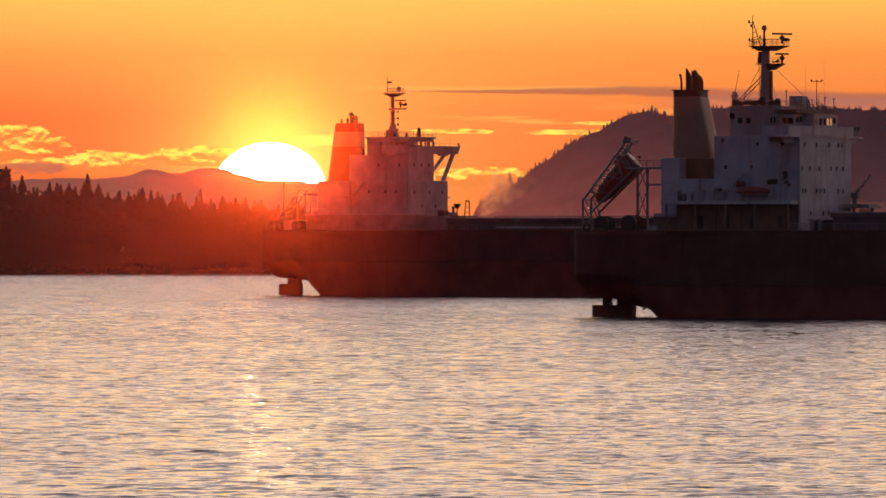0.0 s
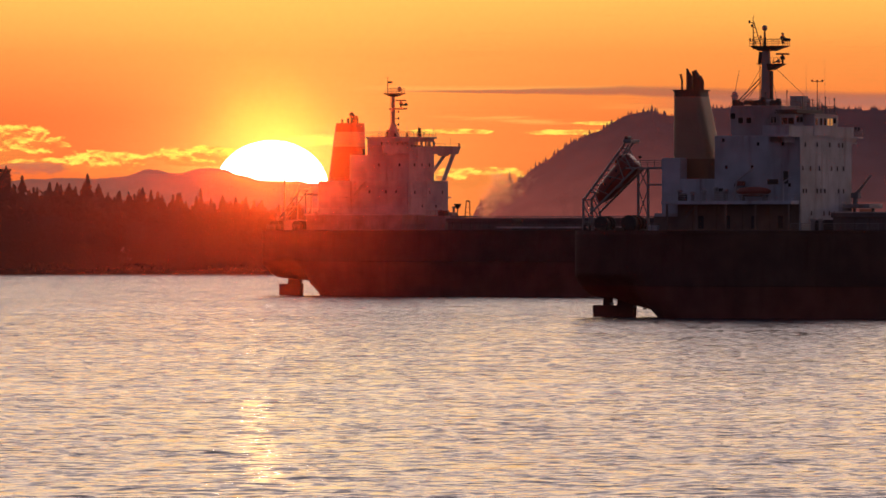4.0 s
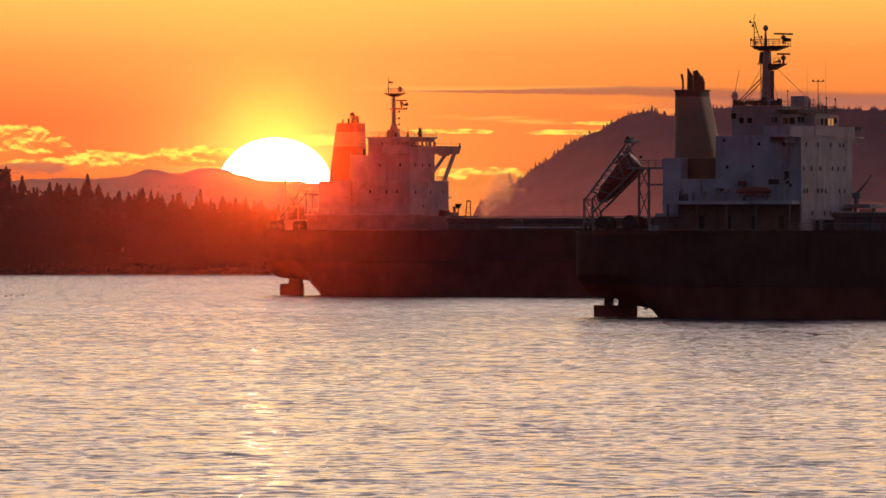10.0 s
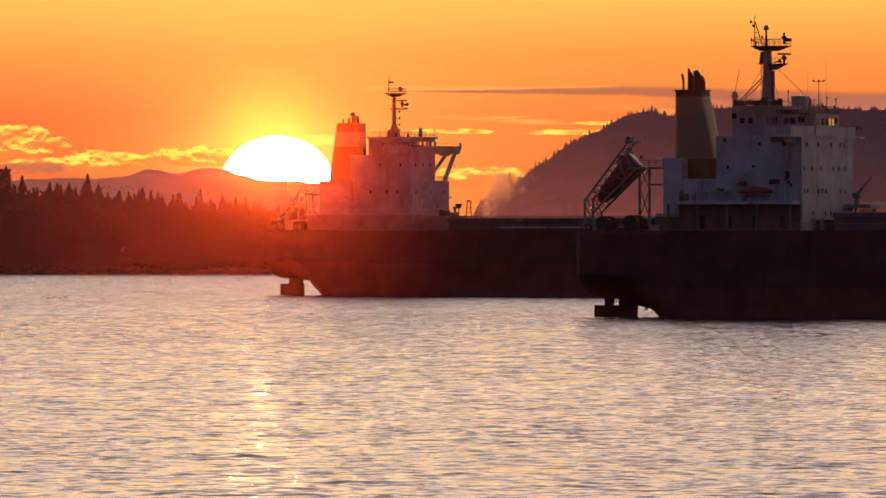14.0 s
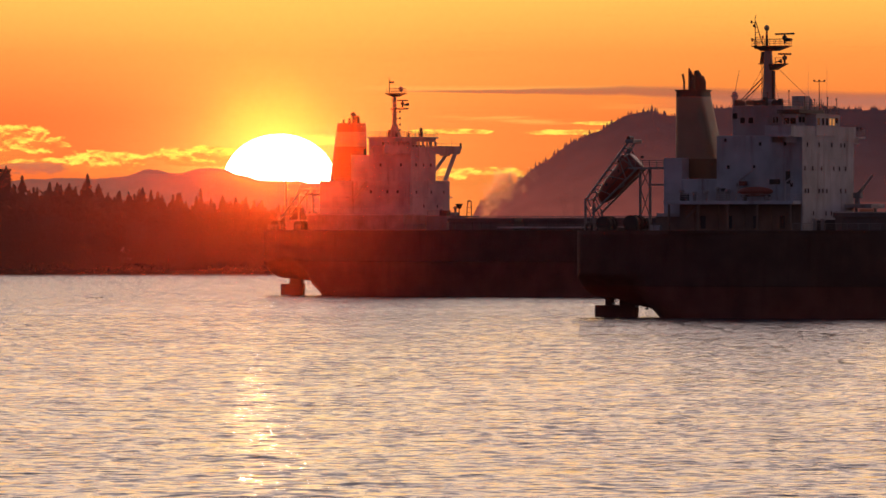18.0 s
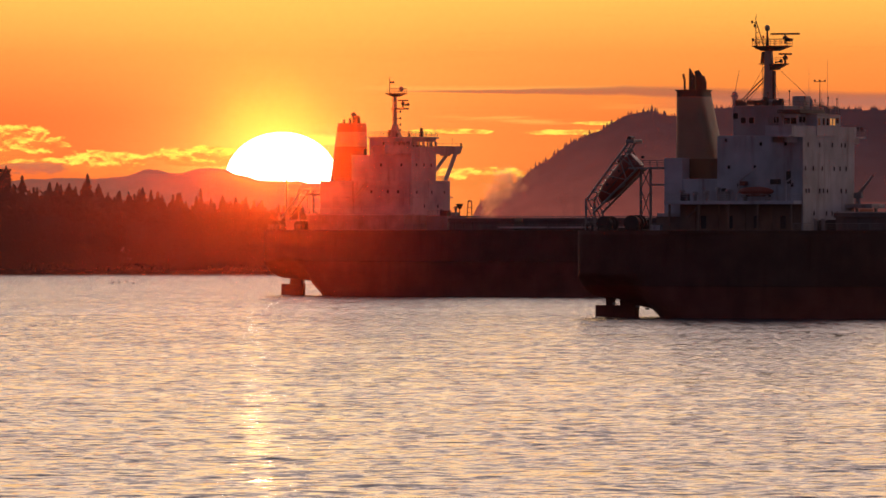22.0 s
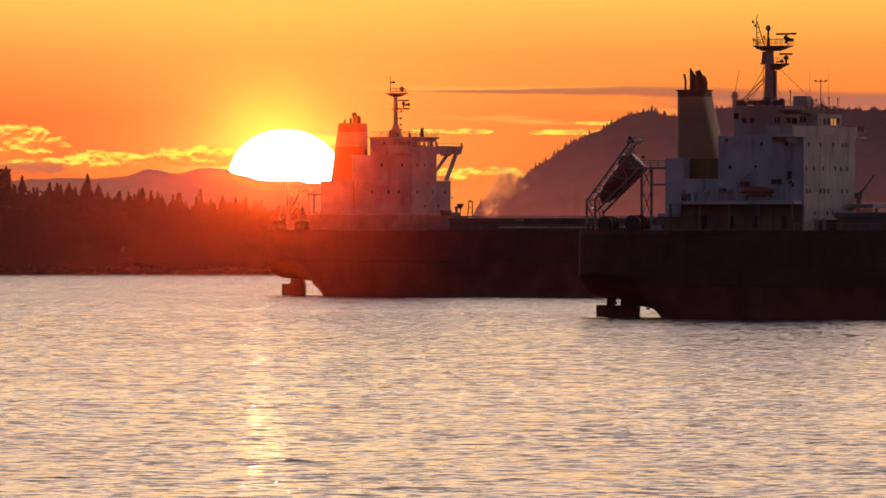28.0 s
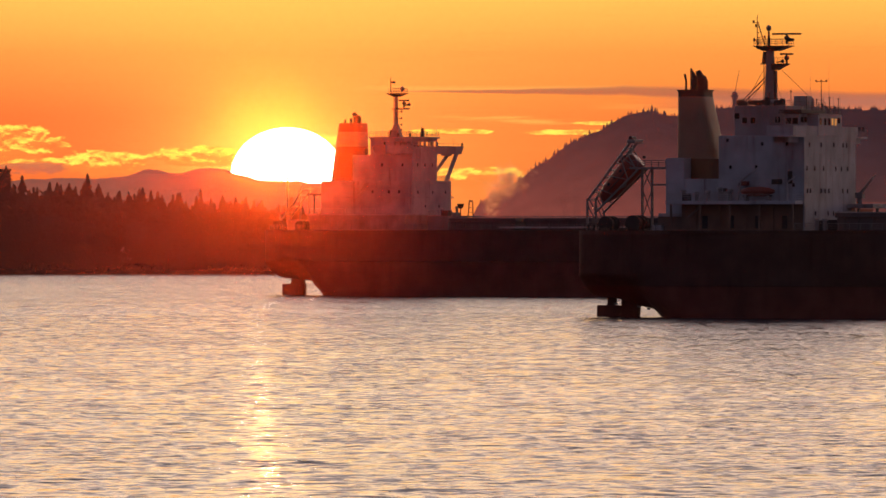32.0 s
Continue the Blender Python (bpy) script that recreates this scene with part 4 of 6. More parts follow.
# near ship: buff funnel, free-fall boat on its ramp
def near_ship():
    s = thing("bulk_carrier", "black-hulled bulk carrier, white deckhouse and buff funnel, riding high at anchor", "ship", "ships at anchor")
    hull(s, 182, 15.6, 11.5, 13.9, 5.2, [(0, 3.5), (3, 3.1), (5.5, 2.1), (8, 1.6), (10.0, 0.9), (11.0, 0), (13, -3), (18, -6), (400, -6)])
    rudder(s, -1.6, 4.4, 2.1, 0.9, 1.3)
    part("rudder_post", box(2.6, 5.2, -0.55, 0.55, -6, 3.6, bevel=0.12, top=(2.9, 5.8, -0.8, 0.8)), M_BOOT, s, "cast post that carries the rudder")
    for x, z in ((1.9, 2.35), (5.9, 1.9), (7.6, 1.55)):
        part("anode", box(x - 0.3, x + 0.3, -0.75, -0.45, z - 0.14, z + 0.14, bevel=0.04), M_STEEL, s)
    Z = 13.93
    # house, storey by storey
    part("lower_house", box(17.5, 38.2, -10.2, 10.2, Z, 18.0), M_GRIME_SHADE, s, "lower house behind the side passage, darkened for grime and shade")
    part("boat_deck", box(16.2, 38.2, -13.6, 10.6, 18.0, 18.55, bevel=0.05), M_WHITE, s, "white boat deck slab")
    for x in (17.0, 22.0, 27.0, 32.0, 37.6):
        for y in (-13.2, 10.3):
            part("pillar", box(x - 0.14, x + 0.14, y - 0.14, y + 0.14, Z, 18.0), M_GRIME_SHADE, s)
    main = part("accommodation_block", box(23.9, 38.4, -10.4, 10.4, 18.55, 28.7, bevel=0.06), M_WHITE, s, "white accommodation block with rust runs")
    part("front_apron", box(38.2, 38.42, -10.4, 10.4, Z, 18.6), M_WHITE, s)
    for z in (21.1, 23.7, 26.3):
        part("deck_edge", box(23.88, 38.42, -10.42, 10.42, z - 0.02, z + 0.02), M_WHITE, main)
    part("engine_casing", box(14.0, 22.5, -5.2, 5.2, 18.55, 25.2, bevel=0.06), M_ORANGE_CASE, s, "rusty orange engine casing under the funnel")
    part("side_house", box(16.4, 23.9, -8.0, 8.0, 18.55, 22.0, bevel=0.06), M_WHITE, s)
    part("aft_tower_house", box(13.9, 17.0, -8.2, -5.4, 16.6, 25.3, bevel=0.06), M_WHITE, s, "white stair tower at the aft end")
    part("aft_platform", box(13.0, 17.6, -9.0, -4.5, 16.1, 16.6), M_WHITE2, s)
    part("aft_lower_house", box(12.6, 17.4, -8.4, 8.4, Z, 16.1), M_GRIME_SHADE, s)
    # bridge
    br = part("bridge_aft_house", box(25.6, 34.2, -8.0, 8.0, 28.7, 33.4, bevel=0.06), M_DARKER, s, "darker, streaked house behind the bridge")
    wh = part("wheelhouse", box(34.2, 36.8, -8.6, 8.6, 28.7, 32.1, bevel=0.06), M_WHITE, s)
    part("wheelhouse_roof", box(33.6, 37.4, -9.3, 0.9, 32.15, 32.75, bevel=0.05), M_DARK, s, "dark overhanging wheelhouse roof")
    part("bridge_wing_floor", box(34.0, 38.5, -16.0, 15.0, 28.45, 28.7), M_WHITE, s)
    for y in (-1, 1):
        part("wing_bulwark", box(38.4, 38.5, min(-5.3 if y < 0 else 2.4, y * (15.0 if y < 0 else 11.0)), max(-5.3 if y < 0 else 2.4, y * (15.0 if y < 0 else 11.0)), 28.7, 30.2), M_WHITE, s)
        if y < 0:
            part("wing_end", box(34.0, 38.4, -15.0, -14.9, 28.7, 30.2), M_WHITE, s)
        else:
            railing(s, [(34.2, 14.9, 28.7), (38.4, 14.9, 28.7), (38.4, 11.0, 28.7)], material=M_STEEL, gap=1.0)
            for yy in (12.2, 13.6):
                part("wing_light", rod((38.3, yy, 29.6), (38.3, yy, 30.2), 0.2, n=8), M_DARK, s)
        part("wing_bracket", box(34.8, 35.1, min(y * 10.4, y * 14.5), max(y * 10.4, y * 14.5), 27.6, 28.45), M_WHITE, s)
        part("wing_bracket", box(37.2, 37.5, min(y * 10.4, y * 14.5), max(y * 10.4, y * 14.5), 27.6, 28.45), M_WHITE, s)
        if y < 0:
            part("wing_console", box(36.6, 37.6, y * 14.2 - 0.4, y * 14.2 + 0.4, 28.7, 30.3, bevel=0.05), M_STEEL, s)
    for y in (-7.6, -6.2, 3.6, 5.4, 7.2):
        pane(wh, 36.8, y, 31.2, 1.2, 0.9, "x")
    bay = part("bridge_bay", box(36.8, 38.6, -5.3, 2.4, 28.7, 31.9, bevel=0.06), M_WHITE, s, "white pulpit bay in the bridge front")
    part("bay_roof", box(36.7, 38.8, -5.5, 2.6, 31.9, 32.15), M_WHITE2, bay)
    for y, m in ((-4.4, M_GLASS), (-2.6, M_DULL), (-1.0, M_DULL), (0.35, M_LIT), (1.6, M_LIT)):
        pane(bay, 38.6, y, 30.9, 0.95, 1.15, "x", material=m)
    for x in (31.6, 32.2, 33.0):
        part("vent_pipe", rod((x, -8.2, 28.7), (x, -8.2, 31.6), 0.09, n=6), M_STEEL, br)
    part("bridge_ladder_rail", rod((33.8, -8.3, 28.7), (32.4, -8.3, 32.6), 0.07, n=5), M_STEEL, br)
    for x in (35.0, 36.1):
        pane(wh, x, -8.6, 31.0, 1.0, 1.0, "y")
    for x, z in ((27.3, 31.1), (28.7, 31.1), (32.9, 31.2), (26.0, 31.8)):
        pane(br, x, -8.0, z, 0.95, 1.0, "y")
    # windows: side and front
    for x, z in ((25.9, 23.8), (30.3, 23.8), (31.3, 27.4), (35.5, 27.4), (25.4, 28.0), (27.5, 21.0), (36.6, 21.0)):
        pane(main, x, -10.4, z, 0.5, 0.6, "y")
    part("notice_board", box(32.9, 34.7, -10.5, -10.404, 21.1, 21.9), M_DARK, main)
    rows = {27.3: (-8.4, -3.7, 1.4, 5.1, 6.6), 23.6: (-9.4, -6.3, -2.7, 2.2, 4.5, 7.0), 20.1: (-9.2, -8.0, -3.7, -2.2, -0.6, 5.0, 7.0), 16.6: (-6.0, -1.0, 1.2, 3.2)}
    for z, ys in rows.items():
        for y in ys:
            pane(main, 38.4 + (0.02 if z < 18 else 0), y, z, 0.55, 0.75, "x")
    for z, x in ((18.55, 25.0), (21.2, 36.0)):
        part("door", box(x - 0.4, x + 0.4, -10.46, -10.404, z, z + 1.95), M_DARK, main)
    # funnel
    f = part("funnel", oval_tube(13.1, 19.9, 2.9, 25.2, 35.0, (13.1, 17.7, 2.5)), M_BUFF, s, "buff funnel with a black top")
    part("funnel_top", oval_tube(13.1, 17.7, 2.5, 35.0, 35.85, (13.1, 17.6, 2.5)), M_BLACK, f, "sooty black band")
    part("funnel_rim", oval_tube(12.9, 17.8, 2.65, 35.85, 36.1, (12.9, 17.8, 2.65)), M_BLACK, f)
    for x, y, h, r, bend, tip in ((14.3, -1.2, 2.3, 0.17, -0.25, 0.2), (15.25, -0.5, 3.1, 0.5, -0.42, 0.12), (16.2, 0.3, 2.75, 0.7, -0.5, 0.42), (16.7, 0.9, 2.0, 0.42, -0.3, 0.35), (15.7, 0.9, 2.0, 0.5, 0, 0.45), (17.2, -0.8, 1.4, 0.07, 0, 0.06)):
        bm = rod((x, y, 36.0), (x, y, 36.0 + h * 0.72), r, n=10)
        rod((x, y, 36.0 + h * 0.68), (x + bend, y, 36.0 + h * 1.12), r, tip, 10, bm)
        part("exhaust_pipe", bm, M_BLACK, f)
    ladder(f, 17.0, 0.0, 33.0, 38.0)
    # roof of the bridge
    roof = 33.42
    railing(s, [(25.8, -7.8, roof), (34.0, -7.8, roof)], material=M_DARK)
    railing(s, [(25.8, 7.8, roof), (34.0, 7.8, roof)], material=M_DARK)
    railing(s, [(25.8, -7.8, roof), (25.8, 7.8, roof)], material=M_DARK)
    railing(s, [(34.4, 8.4, 32.1), (36.7, 8.4, 32.1), (36.7, 1.2, 32.1)], height=1.3, material=M_DARK, gap=1.1)
    railing(s, [(37.3, 0.7, 32.75), (37.3, -9.0, 32.75), (34.4, -9.0, 32.75)], height=1.2, material=M_DARK, gap=1.3)
    part("roof_locker", box(32.2, 34.2, 0.0, 2.8, roof, 35.0, bevel=0.05), M_WHITE2, s)
    part("roof_locker", box(28.9, 30.2, -4.6, -3.6, roof, 34.2), M_STEEL, s)
    part("life_raft", rod((30.5, -7.0, roof + 0.5), (31.9, -7.0, roof + 0.5), 0.4, n=10), M_WHITE, s, "white life-raft canister")
    part("compass_stand", rod((35.4, 0, 32.75), (35.4, 0, 34.6), 0.25, 0.2), M_WHITE2, s)
    for x, y, h in ((27.0, 4.0, 5.6), (32.7, 5.5, 6.6), (35.4, 6.6, 8.8), (36.0, 7.0, 2.9), (36.6, 8.2, 3.2), (36.0, 3.0, 2.8), (36.5, 1.6, 3.0), (25.9, -3.0, 2.5)):
        whip(s, x, y, 32.1 if x > 34.2 else roof, h)
    for x, y, w, h in ((26.4, -7.4, 0.5, 0.9), (27.3, -7.5, 0.35, 0.6), (29.4, -7.3, 0.6, 0.8), (31.0, -7.6, 0.3, 1.3), (32.6, -7.4, 0.55, 0.7), (33.4, -7.3, 0.3, 1.0)):
        part("roof_box", box(x - w, x + w, y - 0.35, y + 0.35, roof, roof + h, bevel=0.04), M_DARK, s)
    for x, y, z, h in ((30.2, -5.0, roof, 1.9), (33.0, -3.0, roof, 2.2), (36.9, -6.0, 32.75, 1.9), (37.1, -2.4, 32.75, 1.5), (36.2, 5.0, 32.1, 2.6), (36.6, 7.6, 32.1, 2.4)):
        bm = rod((x, y, z), (x, y, z + h), 0.06, n=6)
        box(x - 0.1, x + 0.1, y - 0.1, y + 0.1, z + h - 0.02, z + h + 0.22, bm)
        part("lamp_post", bm, M_DARK, s)
    for x in (25.9, 27.8, 30.0, 32.4):
        part("rail_screen", box(x, x + 1.3, -7.86, -7.82, roof + 0.12, roof + 0.82), M_DARK, s, "dark canvas lashed to the rail")
    v = part("wind_vane_mast", rod((35.2, 4.0, 32.1), (35.2, 4.0, 37.2), 0.09, 0.05), M_DARK, s)
    part("wind_vane", rod((34.5, 3.6, 37.3), (35.9, 4.4, 37.3), 0.05, n=5), M_DARK, v)
    for k in (-0.7, 0, 0.7):
        part("wind_cup", ball((35.2 + k, 4.0 + k * 0.57, 37.45), 0.17, seg=8), M_DARK, v)
    # mast
    mx = 28.2
    mast = part("mast", box(mx - 0.8, mx + 0.8, -0.6, 0.6, roof, 42.7, bevel=0.15, top=(mx - 0.55, mx + 0.55, -0.4, 0.4)), M_STEEL, s, "tapered grey radar mast")
    part("mast_foot", box(mx - 1.0, mx + 1.1, -0.8, 0.8, roof, 34.6, bevel=0.1), M_STEEL, mast)
    part("cable_tray", box(mx + 0.75, mx + 1.1, -0.3, 0.3, 34.0, 39.0), M_DARK, mast)
    ladder(mast, mx - 1.05, 0.0, roof, 42.0)
    part("upper_platform", box(mx - 0.9, mx + 1.4, -1.0, 1.0, 42.1, 42.9, top=(mx - 2.4, mx + 3.6, -1.5, 1.5)), M_DARK, mast, "flared radar platform")
    railing(mast, [(mx - 2.2, -1.4, 42.9), (mx + 3.4, -1.4, 42.9), (mx + 3.4, 1.4, 42.9), (mx - 2.2, 1.4, 42.9), (mx - 2.2, -1.4, 42.9)], material=M_DARK, gap=1.0)
    part("lower_platform", box(mx + 0.5, mx + 1.3, -0.6, 0.6, 39.1, 40.1, top=(mx + 0.4, mx + 3.2, -0.9, 0.9)), M_DARK, mast)
    part("lower_platform", box(mx - 1.5, mx - 0.5, -0.5, 0.5, 40.0, 40.15), M_DARK, mast)
    railing(mast, [(mx + 0.8, -0.8, 40.1), (mx + 3.1, -0.8, 40.1)], material=M_DARK, gap=0.9, height=0.9)
    dome = part("satellite_dome", ball((mx - 0.25, 0, 45.7), 0.42, stretch=(1, 1, 1.15)), M_STEEL, mast, smooth=True)
    part("dome_post", rod((mx - 0.25, 0, 42.9), (mx - 0.25, 0, 45.4), 0.28, 0.13), M_DARK, dome)
    top = scanner(mast, mx + 2.8, 0.0, 44.75, 4.7, "long radar bar, turning")
    low = scanner(mast, mx + 2.8, 0.0, 41.6, 2.1, "short radar bar")
    low.rotation_euler = (0, 0, radians(25))
    part("searchlight", rod((mx + 3.2, -0.8, 43.9), (mx + 4.4, -0.8, 43.8), 0.3, 0.2), M_DARK, mast)
    horn = rod((mx + 1.2, -0.4, 40.3), (mx + 2.0, -0.4, 40.4), 0.08, 0.12)
    rod((mx + 1.9, -0.4, 40.4), (mx + 2.4, -0.4, 40.5), 0.12, 0.35, bm=horn)
    part("fog_horn", horn, M_DARK, mast)
    sp = rod((mx - 2.5, 0.8, 42.4), (mx - 2.6, 0.8, 47.3), 0.12, 0.05, 6)
    rod((mx - 1.1, 0.8, 42.6), (mx - 2.5, 0.8, 46.8), 0.08, n=5, bm=sp)
    for k in range(4):
        rod((mx - 2.5, 0.8, 43.4 + k * 0.8), (mx - 1.4 - 0.25 * k, 0.8, 43.6 + k * 0.8), 0.05, n=4, bm=sp)
    part("signal_spar", sp, M_DARK, mast)
    for x, z in ((mx - 3.2, 46.7), (mx - 2.8, 46.1), (mx - 3.1, 43.9), (mx - 1.3, 44.3)):
        lamp = rod((x, 0.8, z - 0.2), (x, 0.8, z + 0.25), 0.16, n=8)
        rod((x, 0.8, z), (mx - 2.5 if x < mx - 2 else x + 0.3, 0.8, z - 0.2), 0.04, n=4, bm=lamp)
        part("signal_lamp", lamp, M_DARK, mast)
    part("spar_tip", rod((mx - 2.6, 0.8, 47.2), (mx - 2.4, 0.8, 48.0), 0.07, 0.03, 5), M_DARK, mast)
    for p, q in (((mx - 0.6, -0.3, 38.2), (25.7, -5.0, 34.4)), ((mx - 0.6, 0.3, 38.0), (23.9, 1.5, 34.0)), ((mx - 0.6, 0, 40.0), (24.9, -2.0, 34.2)),
                 ((mx + 0.6, 0.3, 40.2), (33.5, 5.0, 34.3)), ((mx + 0.6, -0.3, 39.5), (31.0, -2.0, 34.2))):
        stay(mast, p, q)
    for p, q in (((mx - 0.9, 0, 37.9), (23.0, 0.8, 34.3)), ((mx - 0.9, 0, 37.3), (23.0, 0.8, 33.7))):
        part("signal_boom", rod(p, q, 0.08, n=6), M_DARK, mast)
    part("furled_flag", box(mx - 1.4, mx - 0.7, -0.1, 0.1, 40.2, 42.0, top=(mx - 1.2, mx - 0.6, -0.08, 0.08)), M_DARK, mast)
    # side gear on the boat deck
    rb = ball((31.3, -12.2, 20.0), 1.0, stretch=(3.0, 0.95, 0.75), seg=16)
    box(29.6, 33.0, -12.9, -11.5, 20.0, 20.45, rb, bevel=0.1)
    boat = part("rescue_boat", rb, M_BOAT, s, "orange-red rescue boat in its cradle", True)
    part("keel", box(28.8, 33.8, -12.3, -12.1, 19.15, 19.4), M_DARK, boat)
    for x in (29.4, 33.2):
        part("cradle", box(x - 0.15, x + 0.15, -12.9, -11.5, 18.55, 19.4), M_STEEL, s)
    part("buoy_box", box(28.0, 29.2, -11.6, -10.6, 20.9, 21.6, bevel=0.05), M_BOAT, s)
    part("davit_post", rod((27.6, -11.5, 18.55), (28.2, -11.5, 21.8), 0.2, 0.16), M_WHITE2, s)
    part("davit_arm", rod((28.2, -11.5, 21.7), (31.0, -11.5, 23.7), 0.17, 0.1), M_WHITE2, s)
    part("stores_davit", rod((36.4, -12.5, 18.55), (36.4, -12.5, 21.5), 0.16), M_WHITE2, s)
    part("stores_davit", rod((36.4, -12.5, 21.4), (37.6, -12.5, 22.2), 0.14, 0.1), M_WHITE2, s)
    railing(s, [(16.4, -13.4, 18.55), (38.1, -13.4, 18.55)], height=1.0, gap=1.8)
    railing(s, [(38.1, -13.4, 18.55), (38.1, -10.6, 18.55)], height=1.0)
    for x, y, h in ((18.2, -11.0, 1.4), (20.0, -10.0, 1.1), (24.6, -11.5, 1.8), (22.4, -11.0, 1.3), (26.2, -11.3, 1.5)):
        mushroom_vent(s, x, y, 18.55, h)
    part("locker", box(25.0, 26.3, -12.4, -11.4, 18.55, 20.0, bevel=0.05), M_STEEL, s)
    part("locker", box(18.6, 19.8, -12.6, -11.6, 18.55, 19.7, bevel=0.05), M_DARK, s)
    stairs(s, (19.5, -11.8, 16.0), (22.0, -11.8, 18.4))
    stairs(s, (36.0, -9.5, 28.8), (34.0, -9.5, 32.6))
    for x in (20, 24, 28.5, 33):
        part("bulkhead_rib", box(x - 0.12, x + 0.12, -10.4, -10.2, Z, 18.0), M_GRIME_SHADE, s)
    for x in (21.5, 26, 30.5, 35):
        part("door", box(x - 0.45, x + 0.45, -10.26, -10.204, Z + 0.3, Z + 2.3), M_DARK, s)
    # stern: free-fall boat ramp
    A, B = Vector((-2.6, 0, 18.8)), Vector((4.9, 0, 28.1))
    d = (B - A).normalized()
    n = Vector((-d.z, 0, d.x))
    ramp = part("boat_ramp", rod(A + Vector((0, -1.4, 0)), B + Vector((0, -1.4, 0)), 0.2, n=6), M_STEEL, s, "steep steel launching ramp")
    part("ramp_rail", rod(A + Vector((0, 1.4, 0)), B + Vector((0, 1.4, 0)), 0.2, n=6), M_STEEL, ramp)
    for k in range(9):
        p = A + (B - A) * (k / 8)
        part("ramp_rung", rod(p + Vector((0, -1.4, 0)), p + Vector((0, 1.4, 0)), 0.12, n=6), M_STEEL, ramp)
    for y in (-1.6, 1.6):
        G, H = Vector((-1.4, y, 16.6)), Vector((6.4, y, 23.7))
        part("ramp_girder", rod(G, H, 0.19, n=6), M_STEEL, ramp)
        for k in (0.03, 0.2, 0.75):
            part("ramp_strut", rod(A + (B - A) * k + Vector((0, y, 0)), G + (H - G) * k, 0.1, n=5), M_STEEL, ramp)
        part("ramp_leg", rod((-2.6, y, Z), (-2.6, y, 19.0), 0.2, n=6), M_STEEL, ramp)
        part("ramp_leg", rod((-0.9, y, Z), (-1.2, y, 17.0), 0.18, n=6), M_STEEL, ramp)
        part("ramp_foot_brace", rod((-2.6, y, 18.0), (-0.9, y, Z + 1), 0.1, n=5), M_STEEL, ramp)
        for k0, k1 in ((0.2, 0.42), (0.42, 0.75), (0.75, 0.98)):
            part("ramp_lattice", rod(A + (B - A) * k0 + Vector((0, y, 0)), G + (H - G) * k1, 0.07, n=5), M_STEEL, ramp)
        part("ramp_hanger", rod((3.9, y, 26.8), (5.9, y, 23.4), 0.1, n=5), M_STEEL, ramp)
    part("ramp_winch", rod((4.5, -0.8, 28.5), (4.5, 0.8, 28.5), 0.35, n=10), M_DARK, ramp)
    part("ramp_cable", rod((4.6, 0, 28.6), (0.2, 0, 22.9), 0.05, n=4), M_DARK, ramp)
    part("ramp_step", box(-2.4, -0.6, -2.0, 2.0, 15.2, 15.35), M_STEEL, ramp)
    part("ramp_head", box(4.3, 5.7, -1.7, 1.7, 27.7, 28.3, bevel=0.1), M_STEEL, ramp)
    for x, z in ((4.0, 25.6), (4.8, 25.9)):
        part("head_frame", rod((x, -1.5, z), (x + 1.2, -1.5, z + 1.9), 0.12, n=5), M_STEEL, ramp)
    d = Vector((math.cos(radians(46)), 0, math.sin(radians(46))))
    c = Vector((2.4, 0, 21.9))
    m = Matrix.Translation(c) @ d.to_track_quat("X", "Z").to_matrix().to_4x4()
    bm = bmesh.new()
    secs = ((-4.7, 0.25, 0.3), (-4.0, 0.95, 0.95), (-2.2, 1.4, 1.5), (1.6, 1.5, 1.7), (3.0, 1.4, 1.75), (4.2, 1.35, 1.65), (4.45, 1.25, 1.5))
    rings = []
    for x, w, h in secs:
        rings.append([bm.verts.new(m @ Vector((x, w * math.copysign(abs(math.cos(a)) ** 0.7, math.cos(a)), h * math.copysign(abs(math.sin(a)) ** 0.8, math.sin(a))))) for a in (i * math.pi / 8 for i in range(16))])
    for r0, r1 in zip(rings, rings[1:]):
        for i in range(16):
            bm.faces.new((r0[i], r0[(i + 1) % 16], r1[(i + 1) % 16], r1[i]))
    bm.faces.new(rings[0])
    bm.faces.new(rings[-1])
    lb = part("free_fall_boat", bm, M_BOAT, s, "enclosed orange-red free-fall lifeboat, bow down", True)
    bm = box(2.0, 3.7, -0.7, 0.7, 1.4, 2.1, bevel=0.15)
    bm.transform(m)
    part("steering_cupola", bm, M_BOAT, lb)
    bm = rod((-2.5, -1.42, -0.2), (3.0, -1.5, -0.2), 0.1, n=6)
    bm.transform(m)
    part("rubbing_strake", bm, M_DARK, lb)
    for k in (-1.5, 0.0, 1.5):
        bm = box(k - 0.2, k + 0.2, -1.5, -1.3, 0.35, 0.7)
        bm.transform(m)
        part("porthole", bm, M_GLASS, lb)
    bm = rod((-1.0, -1.3, -1.2), (0.4, -1.3, -1.7), 0.09, n=6)
    rod((0.4, -1.3, -1.7), (1.2, -1.3, -1.1), 0.09, n=6, bm=bm)
    bm.transform(m)
    part("grab_loop", bm, M_STEEL, lb)
    part("deck_lamp", ball((-1.6, -1.7, 17.5), 0.11, seg=8), M_LAMP, ramp, "small lit deck lamp")
    # access tower and walkway
    for x in (6.3, 8.0):
        part("tower_leg", rod((x, -0.2, Z), (x, -0.2, 24.0), 0.22, n=6), M_STEEL, s)
    for z0, z1 in ((16.0, 20.5), (20.5, 24.0)):
        part("tower_brace", rod((6.3, -0.2, z0), (8.0, -0.2, z1), 0.09, n=5), M_STEEL, s)
        part("tower_brace", rod((8.0, -0.2, z0), (6.3, -0.2, z1), 0.09, n=5), M_STEEL, s)
